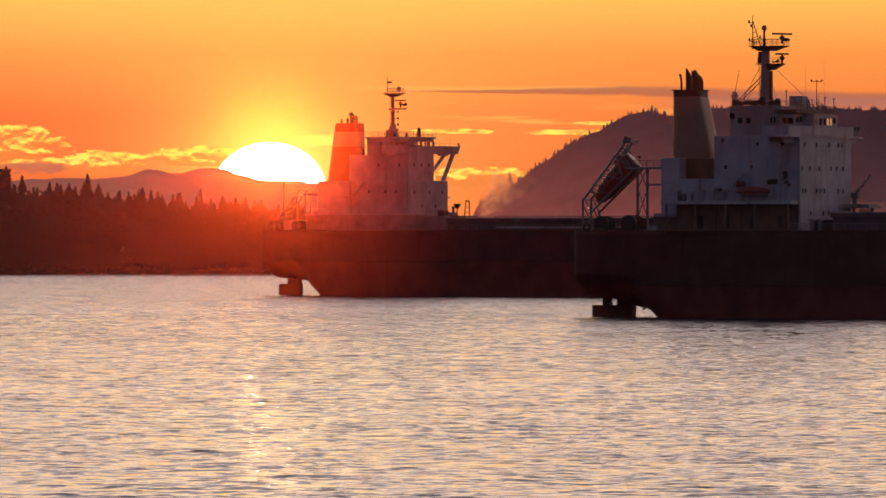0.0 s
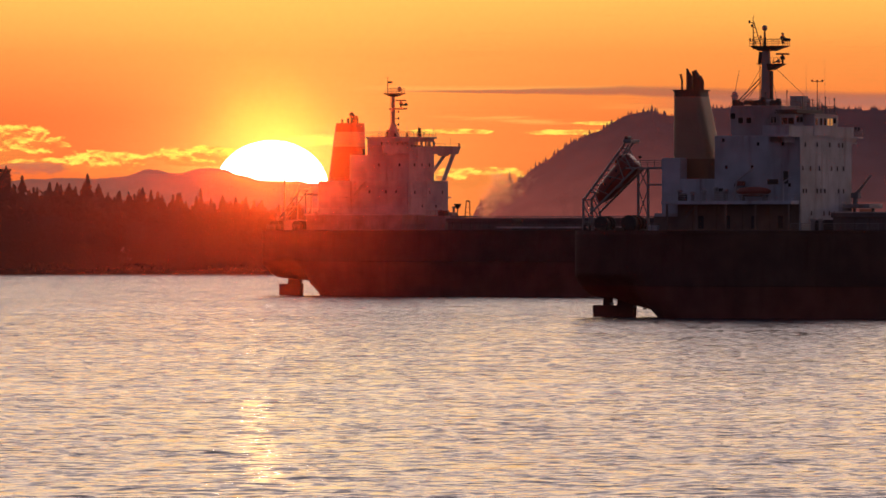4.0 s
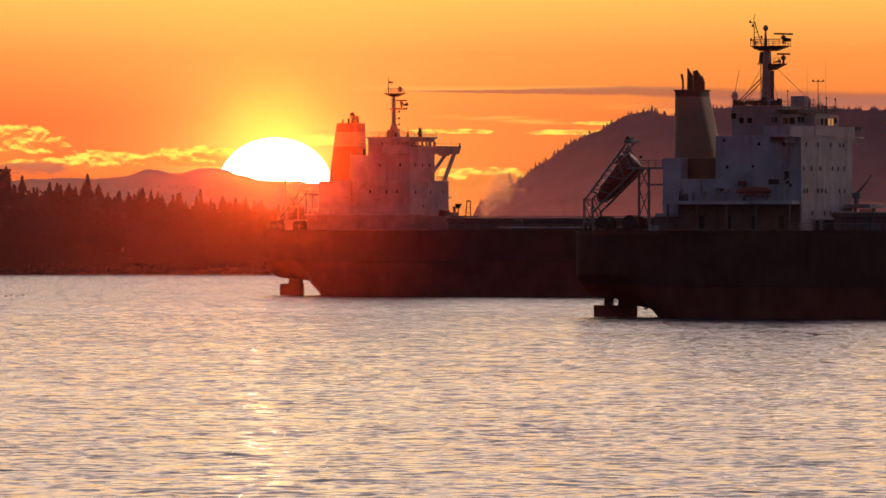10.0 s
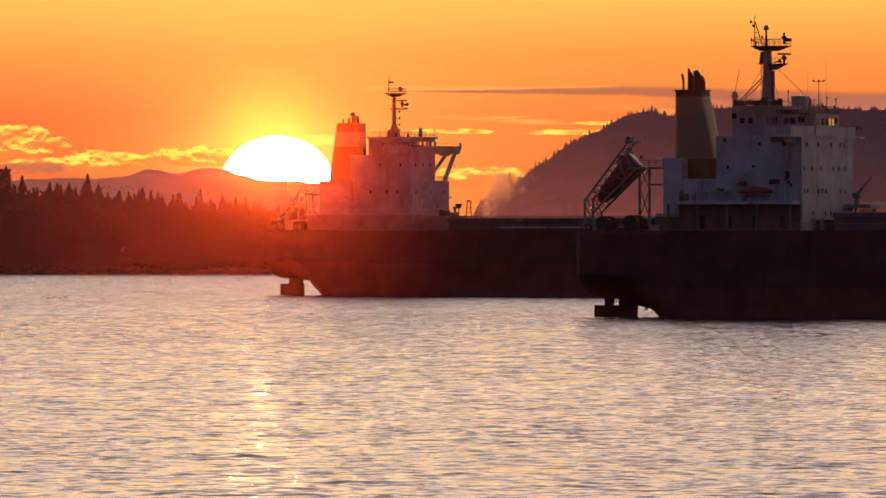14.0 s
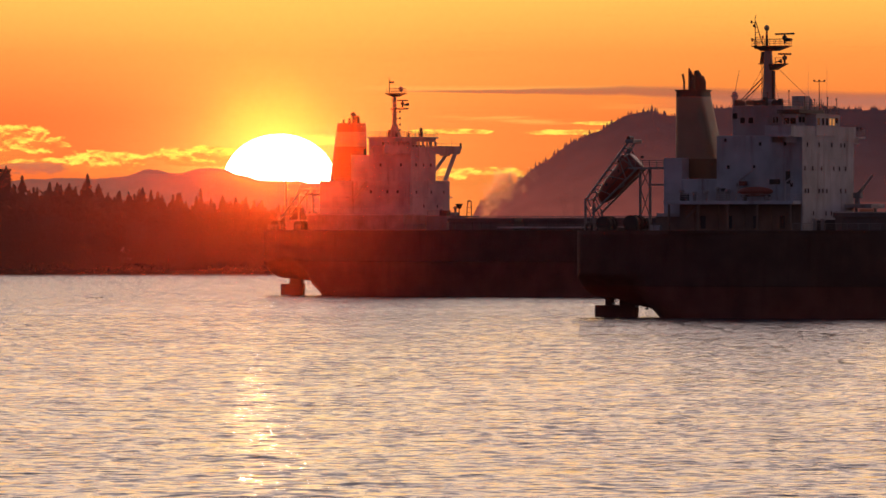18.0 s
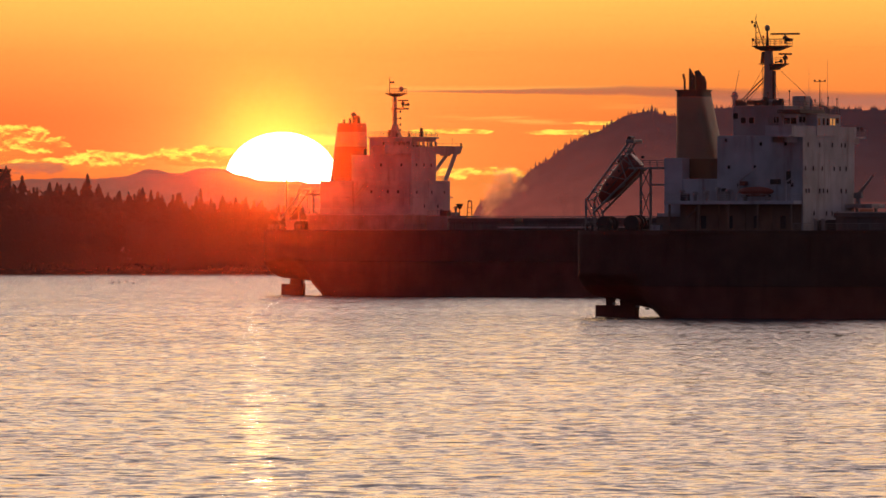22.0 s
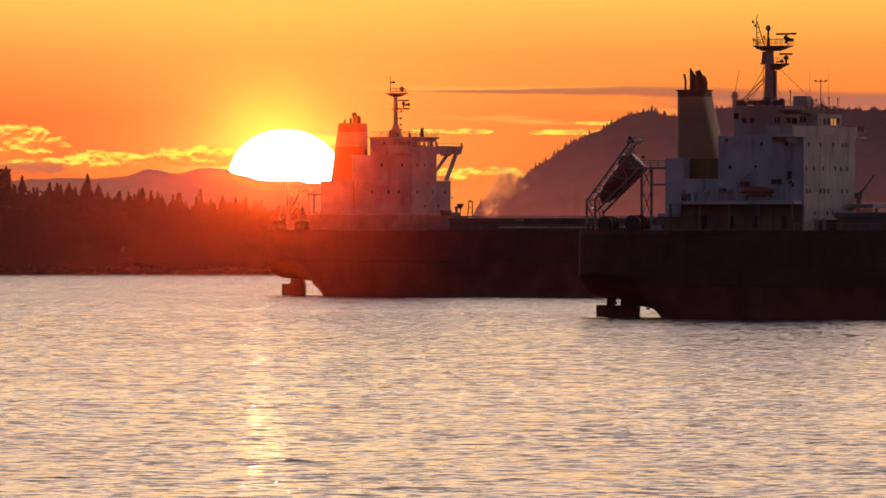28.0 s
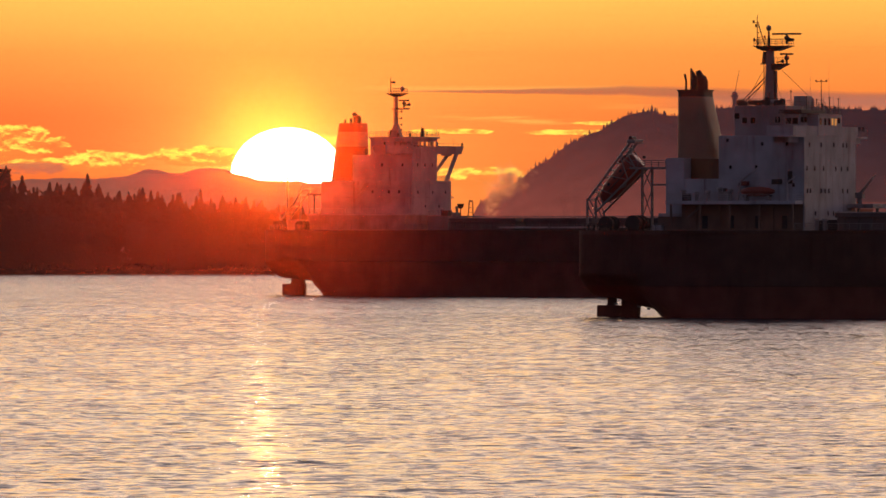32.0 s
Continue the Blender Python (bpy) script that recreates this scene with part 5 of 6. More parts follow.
    part("walkway", box(4.6, 13.9, -1.5, 1.1, 23.6, 23.95), M_STEEL, s)
    part("walkway_beam", box(8.0, 13.9, -0.4, 0.0, 21.0, 21.3), M_STEEL, s)
    part("walkway_knee", rod((11.6, -0.2, 23.6), (13.9, -0.2, 20.6), 0.15, n=5), M_STEEL, s)
    railing(s, [(4.8, -1.5, 23.95), (13.4, -1.5, 23.95)], material=M_STEEL, gap=1.2)
    railing(s, [(4.8, 1.1, 23.95), (13.4, 1.1, 23.95)], material=M_STEEL, gap=1.2)
    part("floodlight", box(7.0, 7.4, -1.7, -1.3, 25.3, 25.7), M_DARK, s)
    for x, y, k in ((3.4, -6.5, 1.15), (8.2, -6.5, 1.25), (3.4, 6.0, 1.1), (8.2, 6.0, 1.1)):
        winch(s, x, y, Z, k)
    bollards(s, ((1.2, -8.5), (1.2, 8.5), (6.0, -10.6), (11.0, -11.5), (6.0, 10.6)), Z)
    for x, y, w in ((4.2, -9.5, 1.5), (7.2, -9.5, 1.2)):
        part("rope_coil", rod((x, y, Z), (x, y, Z + 0.45), w * 0.6, n=14), M_ROPE, s)
    part("gear_box", box(13.0, 14.6, -11.4, -10.6, Z, Z + 0.8, bevel=0.05), M_WHITE, s)
    for y in (-1, 1):
        railing(s, [(0.6, 0, Z), (0.6, y * 9.6, Z), (3.5, y * 11.2, Z), (16, y * 13.6, Z)], material=M_DARK, gap=1.5)
        railing(s, [(38.8, y * 15.2, Z), (70, y * 15.2, Z)], material=M_STEEL, gap=1.8)
    # forward of the house
    part("port_landing", box(38.5, 43.0, 6.5, 12.0, 17.4, 18.1, bevel=0.05), M_WHITE2, s)
    for x in (39.2, 42.4):
        part("landing_leg", box(x - 0.2, x + 0.2, 9.4, 9.8, Z, 17.4), M_STEEL, s)
    crane = part("stores_crane", rod((39.4, 9.5, 18.1), (39.4, 9.5, 19.3), 0.45, 0.35), M_STEEL, s)
    part("crane_cab", box(38.8, 40.1, 9.0, 10.0, 19.0, 19.9, bevel=0.05), M_STEEL, crane)
    bm = bmesh.new()
    for y in (9.2, 9.8):
        rod((39.2, y, 19.2), (42.0, y, 22.6), 0.13, 0.06, 5, bm)
    for i in range(6):
        k = (i + 0.5) / 6
        rod((39.2 + 2.8 * k, 9.2, 19.2 + 3.4 * k), (39.2 + 2.8 * k + 0.25, 9.8, 19.5 + 3.4 * k), 0.06, n=4, bm=bm)
    part("crane_boom", bm, M_STEEL, crane)
    part("crane_stay", rod((39.4, 9.5, 19.9), (42.0, 9.5, 22.6), 0.05, n=4), M_DARK, crane)
    hatches(s, 44.6, 160, 12.0, Z, 16.8, 6)
    part("forward_store", box(40.2, 43.6, -9.6, -6.0, Z, 15.6, bevel=0.05), M_DARK, s)
    for x in (41.0, 42.3):
        mushroom_vent(s, x, -11.5, Z, 1.5)
    return s, top


# far ship: red and white funnel, slim bridge tower with braced wings
def far_ship():
    s = thing("bulk_carrier", "dark-hulled bulk carrier with red and white funnel and braced wings", "ship", "ships at anchor")
    hull(s, 196, 15.8, 11.2, 13.9, 7.4, [(0, 3.8), (3, 3.5), (5.5, 3.2), (8, 2.9), (10.6, 1.9), (11.8, 0), (13.5, -3), (17, -6), (400, -6)])
    rudder(s, -2.1, 2.6, 2.6, 1.6, 3.0)
    Z = 13.93
    part("lower_house", box(11.0, 34.3, -10.4, 10.4, Z, 17.0), M_STAIN, s, "grimy, rust-stained lower house")
    part("boat_deck", box(10.6, 34.8, -10.8, 10.8, 17.0, 17.35), M_WHITE2, s)
    mid = part("casing_block", box(12.4, 34.5, -8.0, 8.0, 17.35, 24.2, bevel=0.06), M_WHITE2, s, "weathered white house and engine casing")
    part("deck_edge", box(18.0, 34.7, -8.8, 8.8, 20.6, 20.85), M_WHITE2, mid)
    tower = part("bridge_tower", box(22.6, 32.9, -5.0, 5.0, 24.2, 30.6, bevel=0.06), M_WHITE2, s, "slim white bridge tower with rust runs")
    part("chart_room", box(22.6, 28.2, -5.0, 5.0, 30.6, 33.0, bevel=0.05), M_WHITE2, s)
    # wheelhouse: open box of posts and glass, light shows through it
    wh = part("wheelhouse_roof", box(22.4, 33.3, -5.4, 5.4, 33.0, 33.35), M_WHITE2, s)
    part("wheelhouse_sill", box(32.75, 32.9, -5.0, 5.0, 30.6, 31.3), M_WHITE2, wh)
    part("wheelhouse_head", box(32.75, 32.9, -5.0, 5.0, 32.35, 33.0), M_WHITE2, wh)
    for i in range(7):
        y = -5.0 + i * 10 / 6
        part("mullion", box(32.7, 32.92, y - (0.35 if i in (0, 3, 6) else 0.2), y + (0.35 if i in (0, 3, 6) else 0.2), 31.3, 32.35), M_WHITE2, wh)
    for sy in (-5.0, 4.85):
        part("wheelhouse_sill", box(28.2, 32.9, sy, sy + 0.15, 30.6, 31.3), M_WHITE2, wh)
        part("wheelhouse_head", box(28.2, 32.9, sy, sy + 0.15, 32.35, 33.0), M_WHITE2, wh)
        for x in (28.3, 29.9, 31.4):
            part("mullion", box(x - 0.15, x + 0.15, sy, sy + 0.15, 31.3, 32.35), M_WHITE2, wh)
    part("bridge_console", box(31.4, 32.1, -2.0, 2.0, 30.6, 31.6), M_DARK, wh)
    for y in (-1, 1):
        lo, hi = sorted((y * 5.0, y * 15.9))
        top = (29.6, 32.9, lo, hi)
        part("bridge_wing", box(29.9, 32.7, lo + (0.8 if y < 0 else 0), hi - (0.8 if y > 0 else 0), 29.85, 31.5, top=top), M_WHITE2, s, "long enclosed bridge wing")
        railing(s, [(32.8, y * 5.5, 31.5), (32.8, y * 15.8, 31.5)], height=0.5, gap=2.0, material=M_DARK, bars=1)
        part("wing_light", rod((32.6, y * 15.6, 31.5), (32.6, y * 15.6, 32.2), 0.18), M_DARK, s)
        if y > 0:
            part("wing_brace", rod((31.3, 12.2, 29.9), (31.3, 5.0, 24.7), 0.36, n=8), M_WHITE2, s)
            part("wing_brace", rod((32.3, 13.8, 29.9), (32.6, 9.2, 24.2), 0.45, n=8), M_WHITE2, s)
        part("wing_tie", rod((31.8, y * 8.6, 29.7), (31.8, y * 12.4, 29.7), 0.25, n=6), M_WHITE2, s)
    for x, z in ((25.0, 21.9), (31.5, 21.9), (29.0, 21.9)):
        pane(mid, x, -8.0, z, 0.55, 0.7, "y")
    for y, z in ((-5.5, 21.8), (0.5, 21.8), (5.6, 21.8), (-2.5, 18.9), (3.0, 18.9)):
        pane(mid, 34.5, y, z, 0.6, 0.7, "x")
    for x, z in ((25.5, 27.5), (30.5, 27.5)):
        pane(tower, x, -5.0, z, 0.55, 0.7, "y")
    for y, z in ((-3, 27.5), (0, 27.5), (3, 27.5)):
        pane(tower, 32.9, y, z, 0.6, 0.7, "x")
    for x0, x1 in ((20.0, 24.5), (29.0, 32.5)):
        part("deck_edge", box(x0, x1, -8.5, -8.0, 23.0, 23.15), M_WHITE2, mid)
    stairs(s, (21.5, -8.6, 20.9), (24.5, -8.6, 24.1))
    # funnel
    lv = (24.2, 31.4, 34.5, 36.3)
    xa = (11.3, 12.4, 12.9, 13.2)
    xb = (17.4, 17.1, 17.0, 16.9)
    f = part("funnel", oval_tube(xa[0] - .3, xb[0] + .9, 2.7, lv[0], lv[1], (xa[1] - .3, xb[1] + .9, 2.6)), M_RED, s, "dark red funnel with a pale band")
    part("funnel_band", oval_tube(xa[1] - .32, xb[1] + .92, 2.62, lv[1], lv[2], (xa[2] - .32, xb[2] + .92, 2.57)), M_BAND, f, "faded pale band with a plain emblem")
    part("funnel_top", oval_tube(xa[2] - .3, xb[2] + .9, 2.55, lv[2], lv[3], (xa[3] - .3, xb[3] + .9, 2.5)), M_RED, f)
    part("emblem", box(14.2, 15.0, -2.72, -2.6, 32.3, 33.6), M_STEEL, f)
    part("emblem", box(15.2, 16.0, -2.72, -2.6, 32.3, 33.6), M_STEEL, f)
    for x, y, h, r, bend in ((14.0, -1.0, 0.9, 0.25, 0), (14.7, 0.2, 1.1, 0.3, 0), (16.0, 0.0, 2.0, 0.55, -0.5), (16.4, 0.9, 1.5, 0.35, -0.2)):
        bm = rod((x, y, 36.2), (x, y, 36.2 + h * 0.75), r, n=10)
        rod((x, y, 36.2 + h * 0.7), (x + bend, y, 36.2 + h * 1.1), r, r * 0.85, 10, bm)
        part("exhaust_pipe", bm, M_BLACK, f)
    part("vent_house", box(17.9, 22.6, -4.4, 4.4, 24.2, 29.6, bevel=0.05), M_WHITE2, s, "white house between funnel and bridge")
    part("galley_flue", rod((20.8, -3.5, 29.6), (20.8, -3.5, 30.9), 0.3), M_DARK, s)
    # monkey island and mast
    roof = 33.35
    railing(s, [(22.6, -5.3, roof), (33.1, -5.3, roof), (33.1, 5.3, roof), (22.6, 5.3, roof), (22.6, -5.3, roof)], material=M_DARK, gap=1.5)
    mx = 25.9
    mast = part("mast", box(mx - 1.0, mx + 1.2, -0.9, 0.9, roof, 36.0, bevel=0.1, top=(mx - 0.45, mx + 0.45, -0.4, 0.4)), M_STEEL, s, "slim grey signal mast with lamps")
    part("mast_pole", rod((mx, 0, 36.0), (mx, 0, 42.3), 0.42, 0.36, 10), M_STEEL, mast)
    part("mast_platform", box(mx - 0.4, mx + 0.8, -0.6, 0.6, 41.8, 42.5, top=(mx - 2.0, mx + 2.6, -1.0, 1.0)), M_DARK, mast)
    railing(mast, [(mx - 1.4, -0.9, 42.5), (mx + 2.2, -0.9, 42.5), (mx + 2.2, 0.9, 42.5), (mx - 1.4, 0.9, 42.5)], material=M_DARK, gap=0.7)
    part("signal_spar", rod((mx - 1.3, 0, 42.5), (mx - 1.35, 0, 46.0), 0.13, 0.06, 6), M_DARK, mast)
    part("signal_flag", box(mx - 1.3, mx - 0.2, -0.03, 0.03, 44.6, 45.0), M_DARK, mast)
    part("satellite_dome", ball((mx + 1.5, 0, 43.4), 0.45, stretch=(1, 1, 1.2)), M_STEEL, mast, smooth=True)
    part("radar_bracket", box(mx + 0.3, mx + 2.9, -0.5, 0.5, 39.1, 39.4, top=(mx + 0.3, mx + 3.1, -0.6, 0.6)), M_DARK, mast)
    part("radar_bracket", box(mx - 0.9, mx - 0.3, -0.3, 0.3, 39.1, 39.3), M_DARK, mast)
    sc = scanner(mast, mx + 1.9, 0, 41.0, 2.2, "short radar bar")
    sc.rotation_euler = (0, 0, radians(40))
    part("fog_horn", rod((mx + 2.4, -0.3, 40.0), (mx + 3.5, -0.3, 40.2), 0.1, 0.35), M_DARK, mast)
    for i, z in enumerate((38.6, 37.2, 35.9, 34.8)):
        bm = rod((mx + 0.3, 0, z), (mx + 1.2, 0, z), 0.05, n=4)
        rod((mx + 1.3, 0, z - 0.15), (mx + 1.3, 0, z + 0.3), 0.17, n=8, bm=bm)
        part("signal_lamp", bm, M_DARK, mast)
    ladder(mast, mx - 0.5, 0.0, 34.0, 42.0)
    for x, y, z in ((23.6, 2.0, 1.6), (28.5, -1.0, 1.3), (29.8, 2.0, 2.4), (30.6, 2.5, 3.2), (32.2, 1.0, 1.8), (27.4, 3.0, 2.6), (33.0, 4.5, 2.2), (24.4, -3.0, 2.0)):
        whip(s, x, y, roof, z, 0.05)
    for x, y, r, h in ((29.0, 0.5, 0.28, 0.9), (31.4, 1.5, 0.4, 1.9), (23.8, 1.5, 0.5, 1.5), (27.6, -2.0, 0.3, 0.8)):
        part("roof_gear", rod((x, y, roof), (x, y, roof + h), r, r * 0.8, 8), M_DARK, s)
    part("wing_antenna", rod((32.0, 13.0, 31.5), (32.0, 13.0, 33.2), 0.04, n=4), M_DARK, s)
    # stern gear
    part("ramp_side", rod((-2.2, -1.5, 15.3), (4.0, -1.5, 22.4), 0.2, n=6), M_STEEL, s, "steel launching ramp")
    part("ramp_side", rod((-2.2, 1.5, 15.3), (4.0, 1.5, 22.4), 0.2, n=6), M_STEEL, s)
    for k in range(7):
        p = Vector((-2.2, 0, 15.3)).lerp(Vector((4.0, 0, 22.4)), k / 6)
        part("ramp_rung", rod(p + Vector((0, -1.5, 0)), p + Vector((0, 1.5, 0)), 0.1, n=5), M_STEEL, s)
    part("ramp_leg", rod((-1.8, -1.5, Z), (-1.8, -1.5, 17.2), 0.16), M_STEEL, s)
    part("ramp_leg", rod((3.2, -1.5, Z), (3.2, -1.5, 21.5), 0.16), M_STEEL, s)
    pole = part("derrick_post", rod((-0.9, 0, Z), (-0.9, 0, 25.6), 0.28, 0.16), M_STEEL, s)
    for i in range(12):
        z = 19.5 + i * 0.45
        part("rung", rod((-1.25, 0, z), (-0.55, 0, z), 0.05, n=4), M_STEEL, pole)
    part("derrick_boom", rod((-0.9, 0, 16.0), (2.8, 0, 23.5), 0.15, 0.1), M_STEEL, pole)
    for x in (5.6, 7.0):
        part("frame_leg", rod((x, -2.0, Z), (x, -2.0, 21.8), 0.2), M_STEEL, s)
    part("frame_top", box(5.3, 12.4, -2.3, 1.5, 21.2, 21.6), M_STEEL, s)
    railing(s, [(5.4, -2.2, 21.6), (12.0, -2.2, 21.6)], material=M_STEEL, gap=1.3)
    part("stern_house", box(2.0, 5.2, -4.5, -1.5, Z, 16.1, bevel=0.05), M_STEEL, s)
    for x, y in ((1.5, -7.0), (7.5, -7.5), (1.5, 6.0), (7.5, 6.0)):
        winch(s, x, y, Z, 1.0)
    bollards(s, ((1.0, -9.0), (5.0, -10.6), (9.5, -11.4)), Z)
    for y in (-1, 1):
        railing(s, [(0.6, 0, Z), (0.6, y * 9.4, Z), (3.5, y * 11.0, Z), (10.5, y * 12.4, Z)], material=M_STEEL, gap=1.5)
        railing(s, [(10.8, y * 10.6, 17.35), (34.6, y * 10.6, 17.35)], material=M_WHITE2, gap=1.8)
        railing(s, [(35.5, y * 15.3, Z), (110, y * 15.3, Z)], material=M_STEEL, gap=2.0)
    railing(s, [(28.6, -8.2, 24.2), (34.3, -8.2, 24.2), (34.3, 7.8, 24.2), (33.2, 7.8, 24.2)], material=M_WHITE2, gap=1.3)
    # forward of the house
    post = part("vent_post", rod((43.4, 0, 16.9), (43.7, 0, 20.0), 0.12, n=6), M_DARK, s, "bent goose-neck vent post")
    part("vent_post_leg", rod((44.7, 0, Z), (44.5, 0, 19.9), 0.12, n=6), M_DARK, post)
    part("vent_neck", rod((43.7, 0, 20.0), (44.5, 0, 19.9), 0.16, n=6), M_DARK, post)
    for z in (17.6, 18.6):
        part("cross_bar", rod((43.5, 0, z), (44.6, 0, z), 0.06, n=5), M_DARK, post)
    lamp = part("searchlight", rod((41.6, 0, 16.9), (41.6, 0, 18.6), 0.12, n=6), M_DARK, s, "searchlight on a post")
    part("lamp_bowl", rod((41.6, 0, 18.4), (41.6, 0, 19.4), 0.35, 0.8, 12), M_DARK, lamp)
    part("gear_crate", box(37.4, 39.0, -1.0, 1.0, 16.9, 18.0, bevel=0.05), M_DARK, s)
    part("gear_crate", box(40.0, 41.0, -1.0, 1.0, 16.9, 17.6, bevel=0.05), M_STEEL, s)
    railing(s, [(36.2, -3.8, 16.9), (40.9, -3.8, 16.9)], material=M_DARK, gap=1.2)
    part("landing", box(41.0, 45.4, -2.0, 2.0, 16.6, 16.9), M_STEEL, s)
    part("stores_house", box(36.0, 41.0, -4.0, 4.0, Z, 16.9, bevel=0.06), M_STEEL, s)
    for x, h in ((37.0, 1.6), (38.6, 1.1), (40.4, 2.3)):
        mushroom_vent(s, x, 0.5, 16.9, h * 0.7, 0.28)
    hatches(s, 46.5, 172, 12.2, Z, 16.5, 7)
    for x in (59, 71, 83, 95):
        part("pipe_run", rod((x, -13.6, Z + 0.5), (x + 11.5, -13.6, Z + 0.5), 0.18, n=6), M_WHITE2, s)
    return s, sc


ship_near, radar_near = near_ship()
ship_far, radar_far = far_ship()


# ---- steam and birds ----
def steam_material():
    m = bpy.data.materials.new("steam")
    m.use_nodes = True
    nt = m.node_tree
    nt.nodes.clear()
    N, L = nt.nodes.new, nt.links.new
    d, t = N("ShaderNodeBsdfDiffuse"), N("ShaderNodeBsdfTranslucent")
    d.inputs[0].default_value = (0.8, 0.66, 0.6, 1)
    t.inputs[0].default_value = (0.9, 0.52, 0.42, 1)
    a = N("ShaderNodeMixShader")
    a.inputs[0].default_value = 0.92
    L(d.outputs[0], a.inputs[1])
    L(t.outputs[0], a.inputs[2])
    # drops pass much of the low sun's light almost straight on
    r, both = N("ShaderNodeBsdfRefraction"), N("ShaderNodeMixShader")
    r.inputs["Color"].default_value = (1.0, 0.6, 0.42, 1)
    r.inputs["Roughness"].default_value, r.inputs["IOR"].default_value = 0.72, 1.05
    both.inputs[0].default_value = 0.3
    L(a.outputs[0], both.inputs[1])
    L(r.outputs[0], both.inputs[2])
    L(both.outputs[0], N("ShaderNodeOutputMaterial").inputs[0])
    return m


M_STEAM = steam_material()


def steam_puffs():
    """Puffs of fine drops: each a loose swarm of specks, dense at its heart."""
    rnd = random.Random(3)
    shapes = []
    for i in range(4):
        verts, faces = [], []
        hubs = [(rnd.gauss(0, 0.7), rnd.gauss(0, 0.4), rnd.gauss(0, 0.6), rnd.uniform(0.25, 0.6)) for _ in range(6)]
        for _ in range(5200):
            h = rnd.choice(hubs)
            c = Vector((rnd.gauss(h[0], h[3]), rnd.gauss(h[1], h[3]), rnd.gauss(h[2], h[3])))
            u = Vector((rnd.gauss(0, 1), rnd.gauss(0, 1), rnd.gauss(0, 1))).normalized() * 0.05
            w = u.orthogonal().normalized() * 0.05
            n = len(verts)
            verts += [c + u * 0.38, c + w * 0.38, c - (u + w) * 0.38]
            faces.append((n, n + 1, n + 2))
        me = bpy.data.meshes.new("steam_puff")
        me.from_pydata(verts, [], faces)
        me.materials.append(M_STEAM)
        shapes.append(me)
    out = []
    for i in range(14):
        o = tagged(new("steam_puff", shapes[i % 4]), "pale drifting puff of steam rising behind the ship", "steam", "rising steam", "stuff")
        s = rnd.uniform(2.0, 3.0) * (0.7 + 0.05 * i)
        o.scale = (s * 1.2, s, s)
        out.append((o, i, rnd.uniform(-1.6, 1.6), rnd.uniform(-1.2, 1.2), rnd.uniform(0, 300)))
    return out


PUFFS = steam_puffs()


def glare_veil():
    """An added sheet over the open water that stands in for glare: fine level strips, with clear gaps between them."""
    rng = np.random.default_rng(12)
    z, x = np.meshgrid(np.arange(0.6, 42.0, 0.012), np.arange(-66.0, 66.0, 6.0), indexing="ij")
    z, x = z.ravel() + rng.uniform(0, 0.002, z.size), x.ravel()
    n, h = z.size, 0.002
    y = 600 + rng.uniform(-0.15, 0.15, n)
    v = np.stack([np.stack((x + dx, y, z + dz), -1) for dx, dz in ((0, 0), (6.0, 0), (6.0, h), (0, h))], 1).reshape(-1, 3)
    me = bpy.data.meshes.new("glare_veil")
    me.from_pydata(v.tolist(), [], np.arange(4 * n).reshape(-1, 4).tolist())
    me.materials.append(M_GLARE)
    return tagged(new("glare_veil", me), "added sheet of thin clear strips that makes glare round the sun", "haze", kind="stuff")


glare_veil()


def bird_meshes():
    bm = ball((0, 0, 0), 0.1, stretch=(2.6, 1, 0.9), seg=8)
    body = finish(bm, "body", M_BIRD, True)
    bm = bmesh.new()
    vs = [bm.verts.new(p) for p in ((0.18, 0, 0.03), (0.22, 0.4, 0.2), (0.02, 0.85, 0.12), (-0.14, 0.4, 0.17), (-0.16, 0, 0.03))]
    bm.faces.new(vs)
    bmesh.ops.solidify(bm, geom=bm.faces[:], thickness=0.03)
    wing = finish(bm, "wing", M_BIRD)
    bm = bmesh.new()
    vs = [bm.verts.new((p[0], -p[1], p[2])) for p in ((0.18, 0, 0.03), (0.22, 0.4, 0.2), (0.02, 0.85, 0.12), (-0.14, 0.4, 0.17), (-0.16, 0, 0.03))]
    bm.faces.new(vs)
    bmesh.ops.solidify(bm, geom=bm.faces[:], thickness=0.03)
    return body, wing, finish(bm, "wing", M_BIRD)


def flock(count, group, label):
    body, w1, w2 = BIRD
    out = []
    for _ in range(count):
        t = thing("bird", label, "bird", group)
        for nm, me in (("body", body), ("wing", w1), ("wing", w2)):
            o = new(nm, me)
            o.parent = t
        out.append(t)
    return out


BIRD = bird_meshes()
LOW_FLOCK = flock(4, "birds low over the water", "dark sea bird flying low over the water")
LONG_FLOCK = flock(20, "line of birds over the trees", "dark bird flying in a long line over the far trees")
EARLY_FLOCK = flock(9, "first line of birds over the trees", "dark bird flying in a loose line over the far trees")


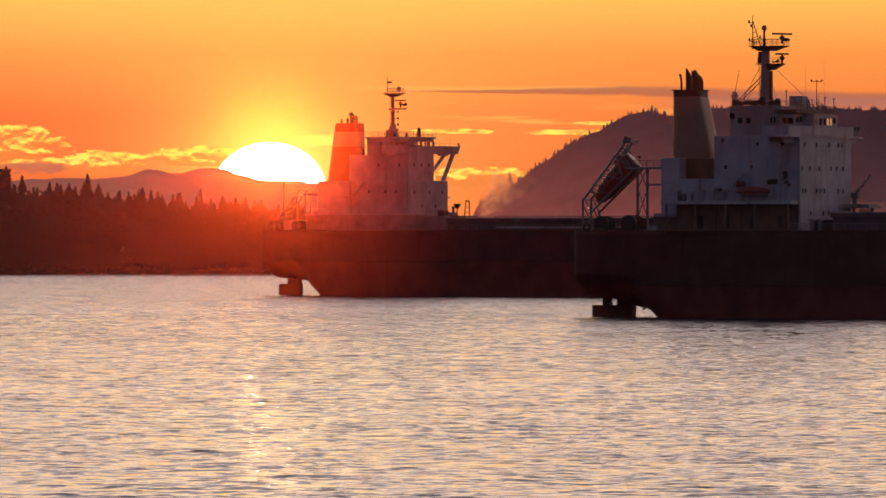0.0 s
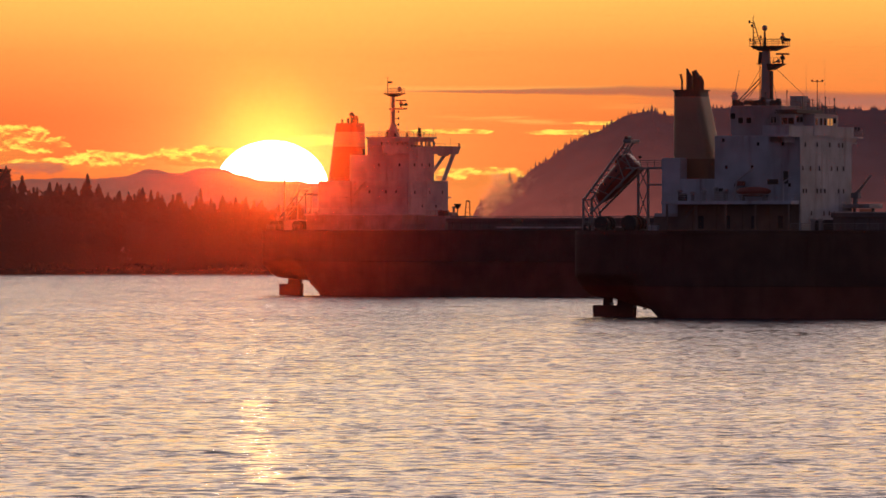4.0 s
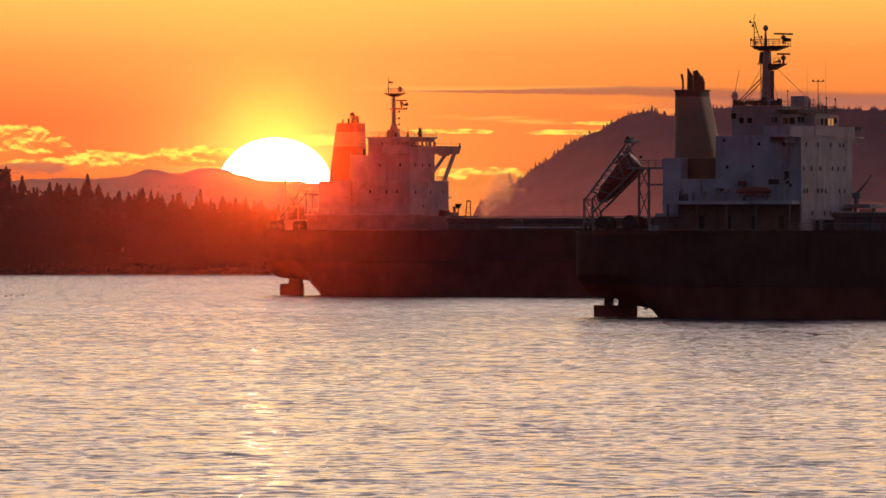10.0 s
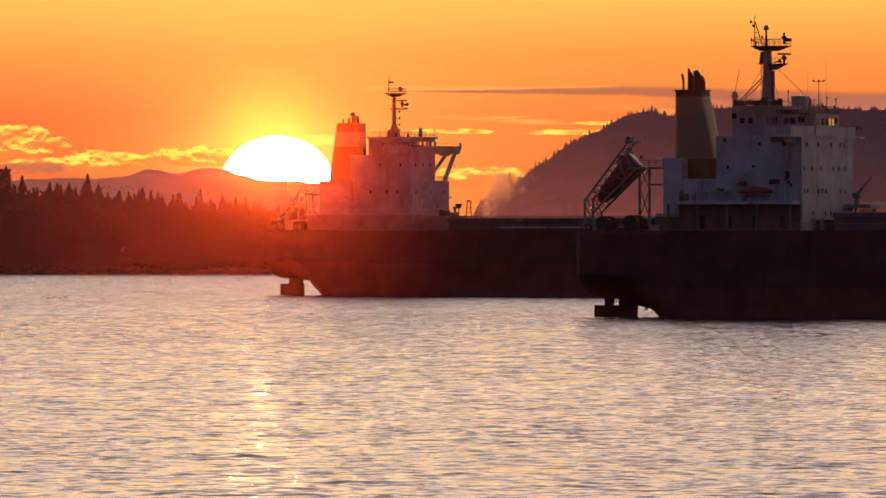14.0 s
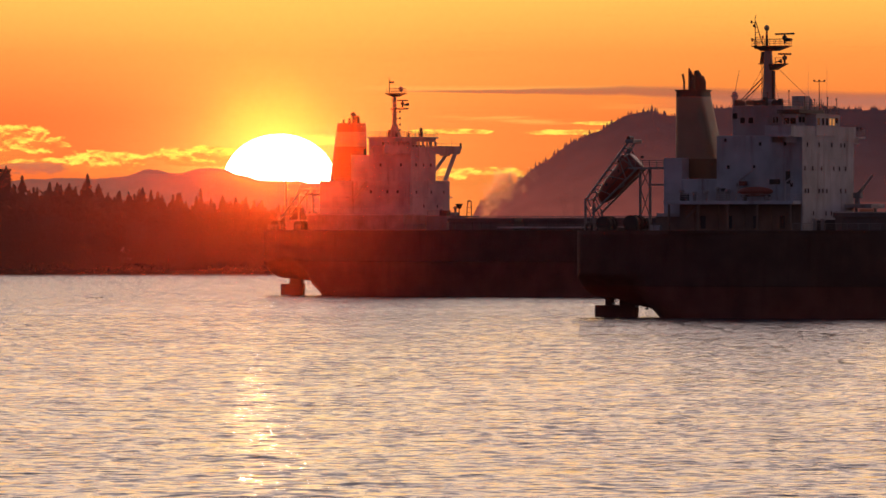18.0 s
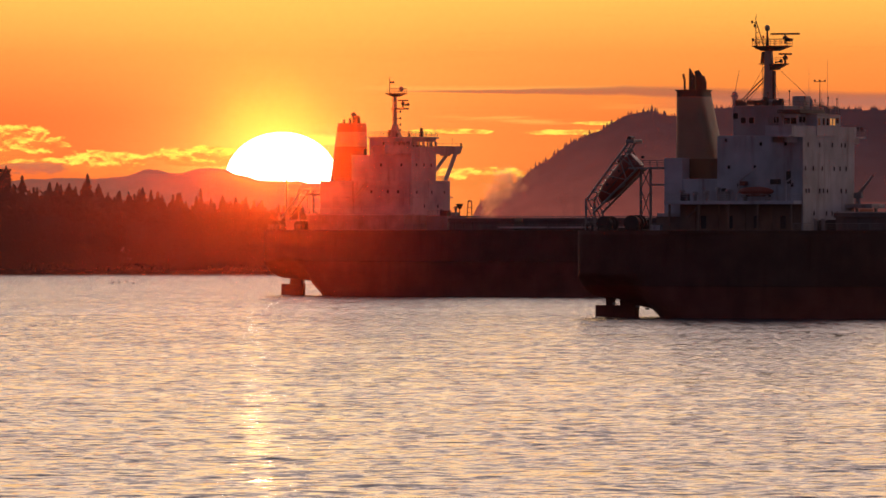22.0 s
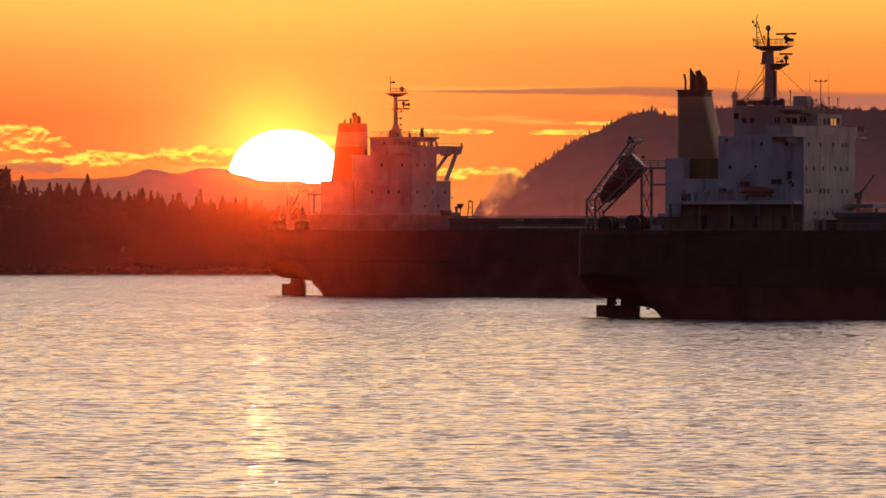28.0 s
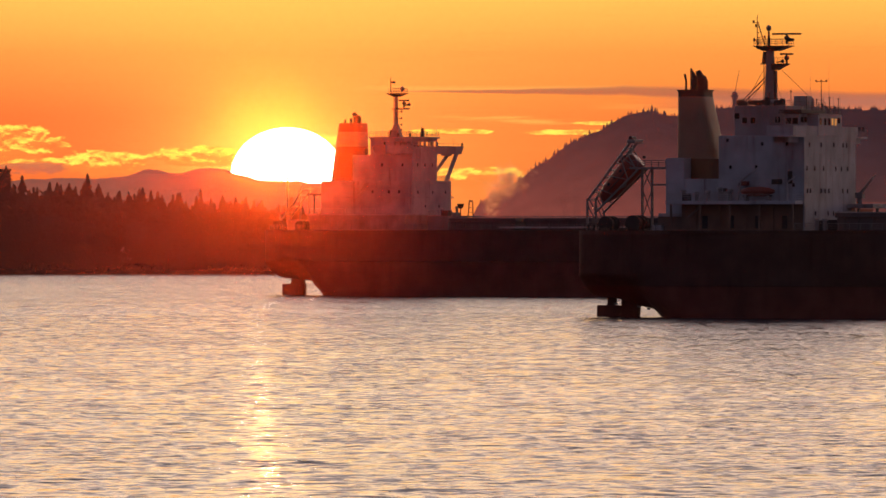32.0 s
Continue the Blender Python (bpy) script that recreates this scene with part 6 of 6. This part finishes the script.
# ---- what moves ----
def motions():
    # both ships swing slowly at anchor
    walk(ship_near, [(0.0, pose(25.2, 1276.0, 0, 0, 0, -25.5)), (32.0, pose(25.93, 1276.0, 0, 0, 0, -25.5))])
    walk(ship_far, [(0.0, pose(-32.7, 1696.0, 0, 0, 0, -31.0)), (32.0, pose(-31.98, 1696.0, 0, 0, 0, -31.0))])
    # radar bar: one turn in two and a half seconds
    walk(radar_near, [(t * 0.25, pose(31.0, 0, 44.75, 0, 0, 90 + 25.5 + 144.23 * (t * 0.25 - 9.02))) for t in range(129)])
    # the sun climbs along its slant
    walk(sun_ball, [(0.0, pose(-106.2, 4930, 37.7)), (32.0, pose(-95.4, 4930, 46.7))])
    # ripples run slowly towards the camera and across
    walk(water, [(0.0, pose(0, 0, 0.3)), (32.0, pose(7.0, -24.0, 0.3))])
    # steam rises along the foot of the hill
    for o, i, dx, dz, spin in PUFFS:
        rows = []
        for t in (0.0, 8.0, 16.0, 24.0, 32.0):
            f = (i * 1.5 + t * 0.12) / 24
            rows.append((t, pose(14.5 + f * 13 + dx, 3100.0 + i, 19.5 + f * 16 + dz, 0, 0, spin + t * 0.6)))
        walk(o, rows)
    # birds
    for i, b in enumerate(LOW_FLOCK):
        x0 = -84.0 + i * 1.0
        walk(b, [(0.0, pose(x0 - 9.0, 1500, 1.6, 0, 0, 10)), (8.5, pose(x0, 1500, 1.7 + 0.15 * (i % 2), 0, 0, 12)), (17.0, pose(x0 + 16.0, 1500, 1.0 + 0.2 * (i % 2), 0, 0, 15)),
                 (21.0, pose(x0 + 21.5, 1500, 3.1 + 0.2 * (i % 3), 0, 0, 18)), (23.0, pose(x0 + 23.3 + i * 0.4, 1500, 5.2 - 0.1 * i, 0, 0, 18)), (32.0, pose(x0 + 26.0, 2350, 11.5, 0, 0, 60))])
    for i, b in enumerate(LONG_FLOCK):
        x1 = -76.5 + i * 1.25
        z = 23.4 + 0.25 * math.sin(i * 1.7) - 0.02 * i
        walk(b, [(0.0, pose(x1 + 50.0, 2330, z + 1.4, 0, 0, 215)), (16.0, pose(x1 + 46.0, 2060, z + 0.4, 0, 0, 200)), (32.0, pose(x1, 2000, z + 0.6, 0, 0, 180))])
    for i, b in enumerate(EARLY_FLOCK):
        x1 = -78.0 + i * 1.5
        z = 24.4 + 0.4 * math.sin(i * 2.1)
        walk(b, [(0.0, pose(x1 + 36.0, 2010, z, 0, 0, 180)), (32.0, pose(x1 - 62.0, 2010, z, 0, 0, 180))])


motions()
